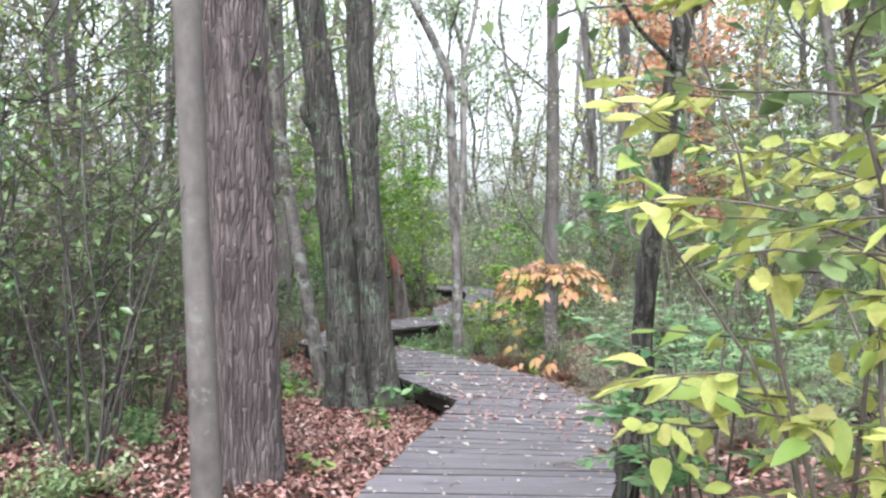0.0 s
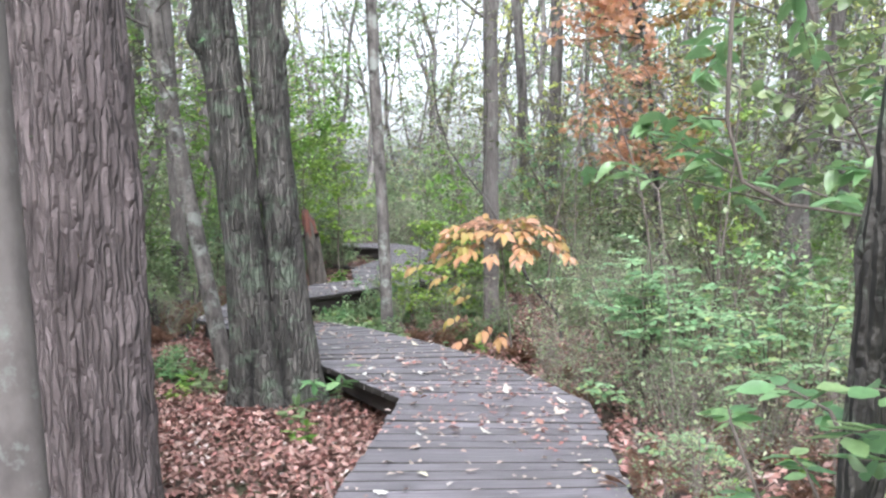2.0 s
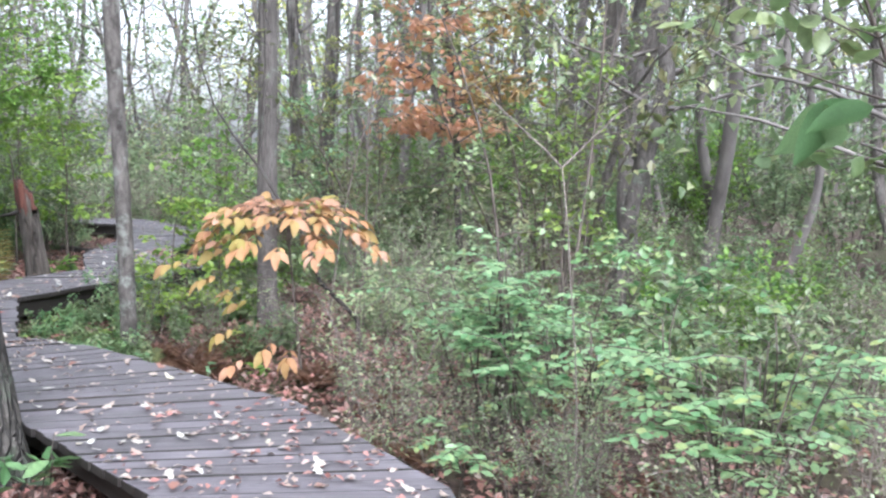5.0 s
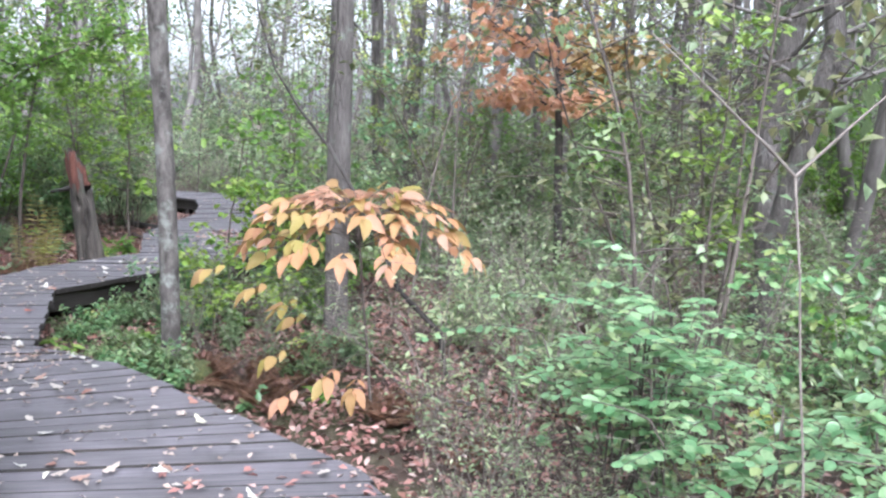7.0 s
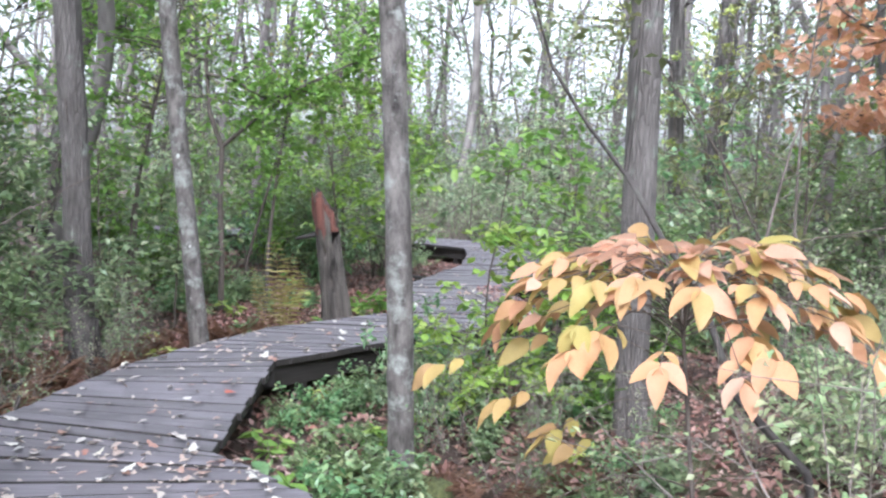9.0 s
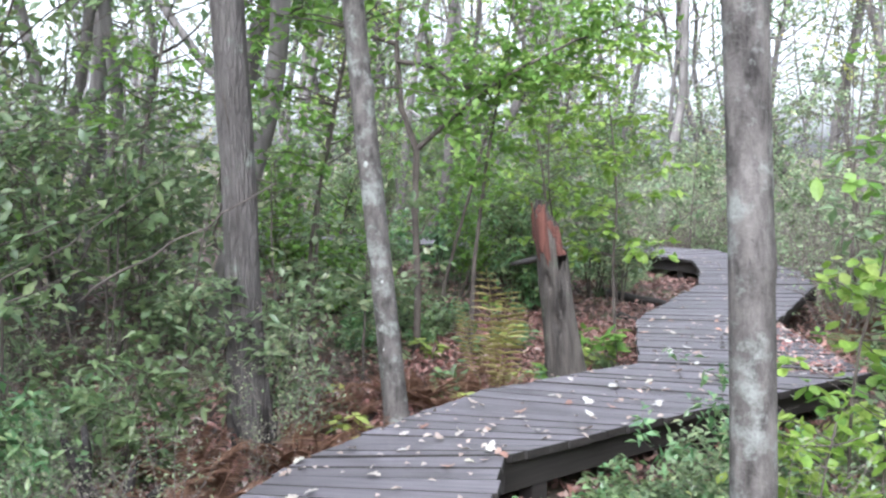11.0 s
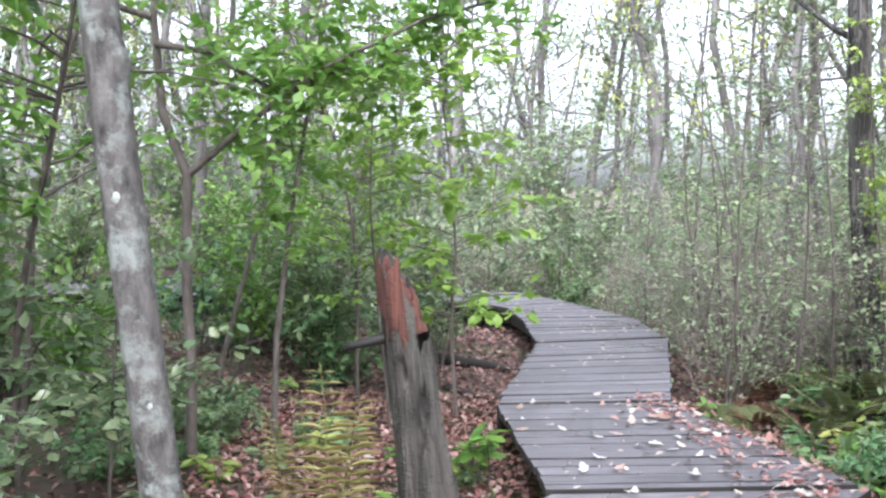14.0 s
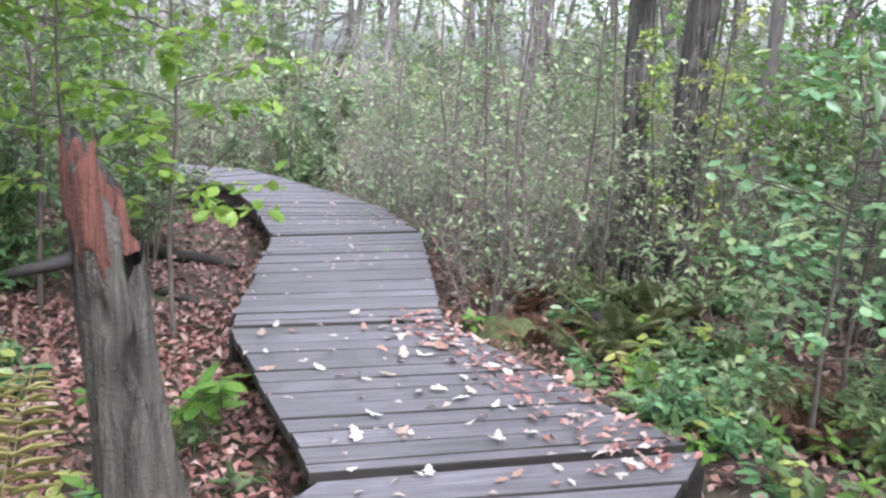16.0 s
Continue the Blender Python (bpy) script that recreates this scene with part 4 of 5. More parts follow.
leafm = (M_PINK, M_ORANGE, M_ORANGE)
for k in range(72):
    a = 2.399 * k + rng.normal(0, 0.2)
    s0 = along_line(stem, [0.80 + 0.20 * rng.random()])[0]
    ring = (0.30, 0.52, 0.70)[k % 3] * (0.85 + 0.3 * rng.random())
    tip = (stem[-1][0] + math.cos(a) * ring * 0.95, math.sin(a) * ring * 0.75, 1.45 - 0.50 * ring * ring - 0.06 * rng.random() - (0.08 if k % 3 == 2 else 0))
    compound_leaf(orange, ow, s0, tip, 0.115 + 0.035 * rng.random(), leafm[k % 3] if rng.random() < 0.8 else M_GOLD)
for tip in ((-0.98, -0.10, 0.93), (-0.74, -0.12, 0.82), (-0.56, -0.2, 0.74), (-0.50, 0.1, 0.60), (-0.62, -0.15, 0.42), (-0.55, -0.25, 0.20), (-0.30, -0.2, 0.30), (-0.14, -0.25, 0.24), (-0.68, 0.1, 1.0)):
    s0 = along_line(stem, [max(0.15, min(0.9, tip[2] / 1.5 + 0.1))])[0]
    compound_leaf(orange, ow, s0, tip, 0.13 + 0.02 * rng.random(), (M_GOLD, M_GOLD, M_GOLD, M_ORANGE)[int(rng.integers(4))])
part("stemwork", ow, M_TWIG, orange, kind="stuff")

# coral-leaved young maple behind
coral = thing("autumn_maple", "young maple with coral and orange autumn leaves", "tree", at=pose(4.05, 17.3, -0.25))
cw, cl, cy = Build(), Build(), Build()
cst = bend((0, 0, 0), (0.02, 0.02, 1), 6.2, 12, 0.06)
cw.tube(cst, np.linspace(0.055, 0.014, 13), 8)
for k in range(54):
    s0 = along_line(cst, [0.30 + 0.62 * rng.random()])[0]
    a = 6.283 * rng.random()
    w = bend(s0, (math.cos(a), math.sin(a), 0.25), 0.8 + 0.8 * rng.random(), 6, 0.16)
    cw.tube(w, np.linspace(0.014, 0.003, 7), 4)
    m = 60
    at = along_line(w, 0.25 + 0.75 * rng.random(m)) + rng.normal(0, 0.10, (m, 3)) * (1, 1, 0.5)
    (cl if w[-1][0] < 0.35 else cy).leaves(at, rng.normal(0, 1, (m, 3)) * (1, 1, 0.5) - (0, 0, 0.4), 0.085 + 0.06 * rng.random(m), 0.085, fine=True)
part("branchwork", cw, M_DARKBARK, coral, kind="stuff")
part("crown", cl, M_PINK, coral)
part("crown", cy, M_GOLD, coral, "golden yellow leaves")


def sapling(x, y, height, spread, twigs, per, size, material, label, low=0.3, lean=(0, 0), thick=0.012, name="sapling", fine=True, bark=None, ratio=0.62):
    t = thing(name, label, "sapling", at=pose(x, y, float(ground_z(x, y)) - 0.03))
    w, l = Build(), Build()
    st = bend((0, 0, 0), (lean[0], lean[1], 1), height, 9, 0.07)
    w.tube(st, np.linspace(thick, thick * 0.3, 10), 6)
    for _ in range(twigs):
        s0 = along_line(st, [low + (1 - low) * rng.random()])[0]
        a = rng.random() * 6.283
        q = bend(s0, (math.cos(a), math.sin(a), 0.3), spread * (0.4 + 0.7 * rng.random()), 5, 0.12, -0.02)
        w.tube(q, np.linspace(thick * 0.35, 0.0015, 6), 4)
        at = along_line(q, 0.25 + 0.75 * rng.random(per)) + rng.normal(0, 0.02, (per, 3))
        l.leaves(at, rng.normal(0, 1, (per, 3)) * (1, 1, 0.35) - (0, 0, 0.25), size * (0.6 + 0.6 * rng.random(per)), size * ratio, fine=fine)
    part("stemwork", w, bark or M_TWIG, t, kind="stuff")
    part("foliage", l, material, t)
    return t


sapling(3.55, 12.4, 2.7, 0.55, 34, 14, 0.065, M_YELLOW, "slim sapling with yellow-green leaves", 0.4)
sapling(-1.08, 20.3, 2.9, 0.9, 44, 16, 0.11, M_LIME, "young tree with bright green leaves beside the boardwalk", 0.25, (0.03, 0), 0.018)
sapling(-1.55, 20.0, 2.6, 0.8, 22, 20, 0.08, M_LIME, "fine-leaved sapling behind the stump", 0.35, (-0.05, 0), 0.014, fine=False)
sapling(-1.9, 20.9, 3.4, 1.0, 30, 18, 0.09, M_LIME, "young tree with fresh green leaves", 0.35, (0.03, 0), 0.02, fine=False)
sapling(3.75, 7.9, 3.0, 1.0, 30, 10, 0.105, M_GREEN, "understory sapling with broad green leaves", 0.5, (-0.32, 0.05), 0.014)
sapling(2.35, 3.35, 2.6, 0.7, 20, 10, 0.085, M_GREEN, "broad-leaved green sapling at the path's edge", 0.55, (-0.05, 0.05), 0.014)
sapling(0.55, 15.0, 1.9, 0.55, 14, 12, 0.075, M_BRIGHT, "thin sapling with fresh green leaves", 0.4, (0.03, 0), 0.010)
sapling(0.95, 15.9, 2.2, 0.6, 18, 12, 0.08, M_BRIGHT, "thin sapling with fresh green leaves", 0.35, (-0.02, 0), 0.010)
sapling(1.85, 18.35, 1.8, 0.75, 34, 15, 0.078, M_COOL, "broad-leaved cool green bush beside the boardwalk", 0.2, (0.05, 0), 0.014)
sapling(2.45, 18.9, 2.6, 0.9, 40, 15, 0.08, M_COOL, "broad-leaved pale green sapling near the old tree", 0.25, (0.0, 0), 0.014)
for x, y, h in ((-2.9, 20.3, 4.2), (-3.7, 18.9, 4.4), (-2.1, 22.4, 4.4), (-4.6, 17.4, 4.2), (-3.2, 17.9, 3.6)):
    sapling(x, y, h, 1.1, 38, 15, 0.095, M_BRIGHT, "young tree with a fresh bright green crown", 0.45, (0.04, 0), 0.022, "young_tree", False)
for x, y, h in ((2.5, 21.52, 3.4), (2.88, 21.5, 3.6)):
    sapling(x, y, h, 0.32, 26, 20, 0.065, M_YELLOW, "creeper with small yellow-green leaves on the old tree", 0.15, (0, 0), 0.012, "creeper", False)
spray = []
for a, b in (((0.24, 0.92, 1.50), (-0.16, 1.55, 1.66)), ((0.5, 0.95, 1.46), (0.12, 1.50, 1.60)), ((0.8, 1.0, 1.55), (0.40, 1.65, 1.64)), ((0.10, 0.92, 2.0), (0.30, 1.6, 1.86)), ((0.8, 1.0, 1.55), (0.75, 1.6, 1.80)), ((0.5, 0.95, 1.46), (0.62, 1.45, 1.50)), ((0.24, 0.92, 1.50), (0.05, 1.40, 1.72)), ((0.09, 0.92, 1.72), (0.06, 1.45, 1.80)), ((0.16, 0.9, 2.35), (0.5, 1.5, 2.0))):
    spray.append(bend(a, np.array(b) - a, float(np.linalg.norm(np.array(b) - a)), 5, 0.06))
sprays = Build()
for w in spray:
    sprays.tube(w, np.linspace(0.0035, 0.0015, 6), 4)
part("twigwork", sprays, M_TWIG, tr, kind="stuff")
leaf_parts(tr, "oval", 0.48, twig_leaves(spray, 22, 0.085, 0.15, 0.1), M_TEAL)


def tiered_bush(x, y, height, reach, arms, pairs, size, material, label, face=4.3):
    """A bush whose arching twigs carry leaves in flat rows of pairs."""
    t = thing("tiered_bush", label, "bush", "cool green bushes", at=pose(x, y, float(ground_z(x, y)) - 0.03))
    w, l = Build(), Build()
    for k in range(arms):
        a = face + rng.normal(0, 1.1)
        up = height * (0.6 + 0.4 * rng.random())
        st = bend((rng.normal(0, 0.08), rng.normal(0, 0.08), 0), (0.25 * math.cos(a), 0.25 * math.sin(a), 1), up, 6, 0.06)
        w.tube(st, np.linspace(0.007, 0.004, 7), 5)
        for j in range(3):
            q = bend(st[-1 - j], (math.cos(a + (j - 1) * 0.9), math.sin(a + (j - 1) * 0.9), 0.45), reach * (0.6 + 0.6 * rng.random()), 6, 0.06, -0.09)
            w.tube(q, np.linspace(0.0035, 0.0012, 7), 4)
            d = q[-1] - q[0]
            side = np.cross(d, (0, 0, 1))
            side /= np.linalg.norm(side) + 1e-9
            u = np.repeat(np.linspace(0.15, 1.0, pairs), 2)
            sign = np.tile([-1.0, 1.0], pairs)[:, None]
            l.leaves(along_line(q, u), side * sign + d / np.linalg.norm(d) * 0.5 + rng.normal(0, 0.18, (len(u), 3)), size * (0.75 + 0.5 * rng.random(len(u))), size * 0.55, 0.12, 0.18, True)
    part("stemwork", w, M_TWIG, t, kind="stuff")
    part("foliage", l, material, t)


for x, y, h, r, n in ((2.45, 10.75, 1.30, 0.42, 16), (2.75, 10.3, 1.0, 0.38, 9), (2.85, 8.9, 1.05, 0.42, 11), (3.4, 9.3, 1.1, 0.42, 11), (3.0, 11.4, 1.2, 0.4, 9), (2.15, 10.1, 0.45, 0.25, 3), (2.3, 8.3, 0.3, 0.22, 3)):
    tiered_bush(x, y, h, r, n, 9, 0.060, M_COOL, "bush with pale cool green leaves in flat rows")
for x, y, h in ((0.66, 15.0, 1.25), (1.15, 15.8, 1.6), (0.42, 14.7, 0.8), (1.0, 15.1, 1.1)):
    sapling(x, y, h, 0.5, 24, 13, 0.075, M_LIME, "fresh green bush crowding the boardwalk's bend", 0.2, (0.02, 0), 0.009, "fresh_bush")
for x, y, h in ((1.82, 4.72, 1.55), (1.88, 4.9, 1.3)):
    tiered_bush(x, y, h, 0.16, 8, 6, 0.062, M_TEAL, "broad-leaved cool green bush at the path's edge", 3.4)
forked = thing("forked_sapling", "crooked dark sapling forking in front of the grey tree", "sapling")
for name, pts, r0, r1 in (("stem", [(2.10, 13.2, -0.32), (2.04, 13.25, 0.08), (1.76, 13.45, 0.36), (1.62, 13.68, 0.80), (1.46, 13.86, 1.02), (1.28, 14.0, 1.34)], 0.022, 0.014),
                          ("limb", [(1.28, 14.0, 1.33), (1.31, 14.0, 1.7), (1.34, 14.0, 2.2), (1.33, 14.0, 2.9), (1.36, 14.02, 3.8)], 0.013, 0.005),
                          ("limb", [(1.28, 14.0, 1.33), (1.08, 14.0, 1.58), (0.90, 14.0, 1.86), (0.78, 14.0, 2.25), (0.70, 14.0, 2.8), (0.60, 14.05, 3.5)], 0.011, 0.004)):
    part(name, Build().tube(pts, np.linspace(r0, r1, len(pts)), 7), M_DARKBARK, forked)
fl = Build()
for _ in range(26):
    q = np.array([0.65 + 0.8 * rng.random(), 14.0 + rng.normal(0, 0.25), 1.9 + 1.8 * rng.random()])
    fl.leaves(q + rng.normal(0, 0.12, (10, 3)), rng.normal(0, 1, (10, 3)) * (1, 1, 0.4), 0.06 + 0.04 * rng.random(10), 0.05)
part("foliage", fl, M_OLIVE, forked)
for x, y, h in ((3.3, 11.3, 1.2), (3.4, 10.4, 1.2), (2.55, 11.2, 0.8)):
    sapling(x, y, h, 0.5, 20, 13, 0.072, M_TEAL, "leafy bush with cool green leaves at the path's edge", 0.15, (0, 0), 0.008, "leafy_bush")

for x, y, h, lx in ((1.0, 20.75, 3.6, 0.03), (1.25, 21.5, 3.4, -0.06), (1.1, 22.5, 3.8, 0.05), (1.5, 20.6, 2.4, 0.12), (1.9, 21.0, 2.8, -0.15), (1.15, 20.9, 2.6, 0.04), (1.55, 21.9, 3.6, -0.05), (1.3, 22.9, 3.2, 0.05), (2.0, 22.6, 3.8, 0.02), (2.6, 23.6, 4.0, -0.06), (1.6, 24.2, 3.4, 0.03), (3.0, 22.0, 3.5, 0.06), (0.95, 24.0, 2.8, 0.02), (3.4, 20.6, 3.2, -0.04), (0.2, 26.8, 3.6, 0.04), (-0.8, 27.4, 3.8, -0.03), (3.2, 11.6, 3.6, 0.03), (2.7, 11.2, 3.0, -0.04), (3.7, 12.7, 4.2, 0.02), (2.1, 15.4, 3.4, 0.05), (2.6, 16.3, 3.8, -0.03)):
    sapling(x, y, h, 0.7, 14, 8, 0.065, M_PALE if h > 3.3 else M_WILTED, "thin dark-stemmed sapling with sparse pale leaves", 0.35, (lx, 0), 0.015, "thin_sapling", False)

# bare forked stick and dark bent sapling with arching limbs
fork = thing("bare_sapling", "bare pale forked sapling above the brush", "sapling", at=pose(2.3, 9.05, -0.3))
fb = Build()
st = bend((0, 0, 0), (-0.02, 0.05, 1), 1.72, 7, 0.03)
fb.tube(st, np.linspace(0.0035, 0.003, 8), 6)
for d in ((-0.75, 0.1, 0.85), (0.8, -0.1, 0.8)):
    fb.tube(bend(st[-1], d, 0.5, 5, 0.05), np.linspace(0.005, 0.002, 6), 5)
part("stem", fb, M_DRYTWIG, fork)

bent = thing("bent_tree", "crooked dark sapling with arching leafy limbs", "tree", at=pose(-2.6, 18.75, -0.35))
bw, bl = Build(), Build()
main = np.array([(0.0, 0, 0), (0.02, 0, 0.7), (0.0, 0, 1.3), (0.02, 0, 1.85), (-0.12, 0.02, 2.2), (-0.16, 0.02, 2.75), (-0.1, 0, 3.1)])
bw.tube(main, [0.035, 0.032, 0.03, 0.03, 0.026, 0.022, 0.015], 8)
arches = [np.array([(0.02, 0, 1.85), (0.4, -0.05, 2.15), (0.85, -0.1, 2.45), (1.4, -0.1, 2.7), (2.0, -0.1, 2.85)]),
          np.array([(-0.14, 0, 2.6), (0.15, -0.05, 2.55), (0.5, -0.05, 2.35), (0.85, 0, 2.42), (1.3, 0, 2.55)]),
          np.array([(-0.16, 0, 2.75), (-0.6, 0.1, 2.9), (-1.1, 0.1, 3.1), (-1.6, 0.2, 3.0)]),
          np.array([(0.45, 0.1, -0.1), (0.5, 0.1, 0.9), (0.62, 0.05, 1.7), (0.75, 0, 2.35), (0.9, 0, 3.2)])]
for arch in arches:
    bw.tube(arch, np.linspace(0.024, 0.006, len(arch)), 6)
    for _ in range(12):
        s0 = along_line(arch, [0.2 + 0.8 * rng.random()])[0]
        if s0[2] < 1.5:
            continue
        q = bend(s0, rng.normal(0, 1, 3) + (0, 0, 0.5), 0.35 + 0.4 * rng.random(), 4, 0.15)
        bw.tube(q, np.linspace(0.005, 0.002, 5), 4)
        m = 40
        bl.leaves(along_line(q, rng.random(m)) + rng.normal(0, 0.06, (m, 3)), rng.normal(0, 1, (m, 3)) * (1, 1, 0.4), 0.075 + 0.05 * rng.random(m), 0.06)
part("branchwork", bw, M_TWIG, bent, kind="stuff")
part("foliage", bl, M_BRIGHT, bent)

# ---- ferns, seedlings, moss ----
def fern_proto(name, label, fronds, length, material, lean=0.9, group="ferns", pins=34, slim=0.15, ways=None, wide=0.20):
    t = thing(name, label, "fern", group)
    for k in range(fronds):
        a = ways[k] if ways else k * 6.283 / fronds + rng.normal(0, 0.3)
        w = Build()
        p = bend((0, 0, -0.03), (math.cos(a) * lean, math.sin(a) * lean, 1.2), length * (0.75 + 0.4 * rng.random()), 9, 0.04, -0.09)
        w.tube(p, np.linspace(0.004, 0.0015, 10), 4)
        for i in range(pins):
            u = 0.15 + 0.85 * i / pins
            at = along_line(p, [u])[0]
            d = along_line(p, [min(1, u + 0.05)])[0] - along_line(p, [max(0, u - 0.05)])[0]
            side = np.cross(d, (0, 0, 1))
            side /= np.linalg.norm(side) + 1e-9
            pin = length * wide * math.sin(math.pi * (0.12 + 0.85 * (1 - u))) + 0.01
            for s in (-1, 1):
                w.leaves([at], [side * s + d / (np.linalg.norm(d) + 1e-9) * 0.35], pin, pin * slim, 0.1, 0.25)
        part("frond", w, material, t)
    return t


yellow_fern = fern_proto("fern", "tall yellowed fern beside the stump", 3, 0.95, M_FERN, 0.22, "ferns", 16, 0.10, (-1.3, -2.2, 1.2), 0.16)
yellow_fern.matrix_basis = pose(-1.56, 17.6, float(ground_z(-1.56, 17.6)) - 0.02, 0, 0, 12)
copy_thing(yellow_fern, pose(-1.84, 17.95, float(ground_z(-1.84, 17.95)) - 0.02, 0, 0, -20) @ Matrix.Diagonal((0.7, 0.7, 0.7, 1)))
rust = [fern_proto("dead_fern", "withered rust-brown fern in the leaf litter", 12, 0.5, M_DEADFERN, 0.9, "dead ferns", 26, 0.09, None, 0.17) for _ in range(2)]
put_all(rust, [(-1.7, 17.0, 1.0), (-1.45, 16.9, 0.8), (-2.1, 17.2, 1.0), (-1.62, 17.55, 0.9), (-2.4, 16.7, 0.8), (-2.2, 15.6, 1.0), (-2.35, 15.0, 0.9), (-2.5, 14.4, 1.1), (1.95, 18.5, 0.9), (1.45, 21.0, 0.8), (1.2, 20.9, 0.9), (0.75, 13.3, 0.8), (0.45, 13.6, 0.7), (0.9, 12.9, 0.7), (1.65, 12.6, 0.7), (-2.6, 15.2, 1.0), (-2.0, 16.1, 0.7), (1.1, 20.2, 0.7)])
green_fern = [fern_proto("fern", "green fern arching over the leaf litter", 7, 0.6, M_OLIVE, 0.9) for _ in range(2)]
put_all(green_fern, [(2.2, 20.5, 1.0), (1.7, 20.1, 0.9), (1.9, 20.9, 0.8), (1.4, 19.9, 0.7), (-1.3, 6.4, 0.5), (4.0, 11.4, 0.9), (-2.6, 13.0, 0.7)])


def seedling_proto(label, material, leaves, size, height):
    t = thing("seedling", label, "plant", "seedlings")
    w, l = Build(), Build()
    for s in range(3):
        a = rng.random() * 6.283
        p = bend((0.03 * math.cos(a), 0.03 * math.sin(a), -0.05), (0.3 * math.cos(a), 0.3 * math.sin(a), 1), height * (0.6 + 0.5 * rng.random()), 4, 0.08)
        w.tube(p, np.linspace(0.004, 0.002, 5), 4)
        at = along_line(p, 0.55 + 0.45 * rng.random(leaves))
        l.leaves(at, rng.normal(0, 1, (leaves, 3)) * (1, 1, 0.25) + (0, 0, 0.1), size * (0.6 + 0.6 * rng.random(leaves)), size * 0.45, 0.2, 0.25, True)
    part("stemwork", w, M_TWIG, t, kind="stuff")
    part("foliage", l, material, t)
    return t


seeds = [seedling_proto("knee-high seedling with broad leaves", m, 8, 0.13, 0.32) for m in (M_TEAL, M_BRIGHT, M_GREEN, M_YELLOW)]
put_all(seeds, [(1.22, 19.4, 0.8), (1.35, 19.15, 0.85), (1.5, 18.95, 0.8), (1.62, 18.7, 0.8), (1.35, 18.75, 0.7), (1.75, 18.4, 0.7), (1.25, 19.75, 0.7), (1.5, 19.5, 0.8), (1.85, 19.0, 0.9), (2.1, 18.7, 0.9), (1.5, 18.3, 0.6)] + sprinkle(18, 1.1, 2.2, 17.9, 19.9, 0.12, 0.6, 0.85)
        + sprinkle(20, 1.5, 5, 6, 15, 0.12, 0.5, 0.9) + sprinkle(30, -4, 0.2, 4, 12, 0.3, 0.5, 0.9, LOOKOUT[:2]) + sprinkle(30, -4.5, -1.6, 13, 22, 0.1, 0.5, 1.0) + sprinkle(26, -0.6, 1.5, 12.8, 16.8, 0.06, 0.5, 0.9) + sprinkle(20, 0.7, 4, 17, 24, 0.15, 0.5, 1.0)
        + [(-0.45, 13.75, 0.9), (-0.35, 13.4, 1.0), (-0.2, 13.15, 0.9), (-0.6, 14.3, 0.8)])
sprig = seedling_proto("bright green seedling growing up past the boardwalk's edge", M_BRIGHT, 12, 0.15, 0.55)
sprig.matrix_basis = pose(-0.86, 18.75, -0.3)
sprig2 = seedling_proto("small cool green seedling beside the boardwalk", M_TEAL, 10, 0.14, 0.5)
sprig2.matrix_basis = pose(-0.02, 10.25, -0.3)


def mound(name, label, x, y, r, h, material):
    v, f, n, m = [], [], 10, 22
    for i in range(n):
        for j in range(m):
            t, a = i / (n - 1), 6.283 * j / m
            rr = r * math.cos(t * 1.5) * (1 + 0.25 * noise.noise(Vector((math.cos(a) * 2, math.sin(a) * 2, t * 3))))
            v.append((rr * math.cos(a), rr * math.sin(a), h * math.sin(t * 1.57) - 0.08 + 0.03 * noise.noise(Vector((math.cos(a) * 5, math.sin(a) * 5, t * 7)))))
    f = [[i * m + j, i * m + (j + 1) % m, (i + 1) * m + (j + 1) % m, (i + 1) * m + j] for i in range(n - 1) for j in range(m)]
    ob = new(name, mesh_of(name, v, f))
    ob.data.materials.append(material)
    ob.matrix_basis = pose(x, y, float(ground_z(x, y)))
    tagged(ob, label, "moss")


mound("moss_mound", "yellow-green mossy hummock beside the boardwalk", 1.02, 20.35, 0.26, 0.20, M_MOSS)
mound("moss_mound", "dark mossy hummock under the boardwalk's edge", 0.35, 13.75, 0.2, 0.2, M_MOSS)
mound("moss_mound", "low mossy hummock at the foot of the old tree", 1.9, 21.6, 0.35, 0.25, M_MOSS)


def log(x0, y0, x1, y1, r, material, label, z0=0.0, z1=0.0, name="fallen_branch"):
    b = Build()
    a = np.array([x0, y0, float(ground_z(x0, y0)) + r * 0.6 + z0])
    c = np.array([x1, y1, float(ground_z(x1, y1)) + r * 0.6 + z1])
    t = np.linspace(0, 1, 9)[:, None]
    p = a + (c - a) * t + rng.normal(0, 0.02, (9, 3)) * (1, 1, 0.3)
    b.tube(p, np.linspace(r, r * 0.5, 9), 8)
    ob = new(name, b.mesh(name))
    ob.data.materials.append(material)
    tagged(ob, label, "branch")


log(-2.0, 16.05, -1.55, 16.75, 0.04, M_TRUNK, "short fallen branch at the boardwalk's edge")
log(-3.2, 16.9, -2.0, 16.4, 0.03, M_TRUNK, "fallen branch in the leaf litter", 0.1, 0.0)
log(-3.6, 15.6, -2.5, 16.1, 0.009, M_TWIG, "thin bare branch caught against a trunk", 0.9, 1.6)
log(-3.5, 17.0, -2.75, 15.95, 0.008, M_TWIG, "thin slanting dead branch across the shaggy tree", 1.05, 2.1)
log(1.3, 21.1, 2.3, 21.4, 0.05, M_ROUGH, "mossy fallen branch at the foot of the old tree")
log(1.9, 20.0, 1.5, 20.7, 0.09, M_DARKWOOD_SHADE, "dark rotten log among ferns", 0, 0, "rotten_log")
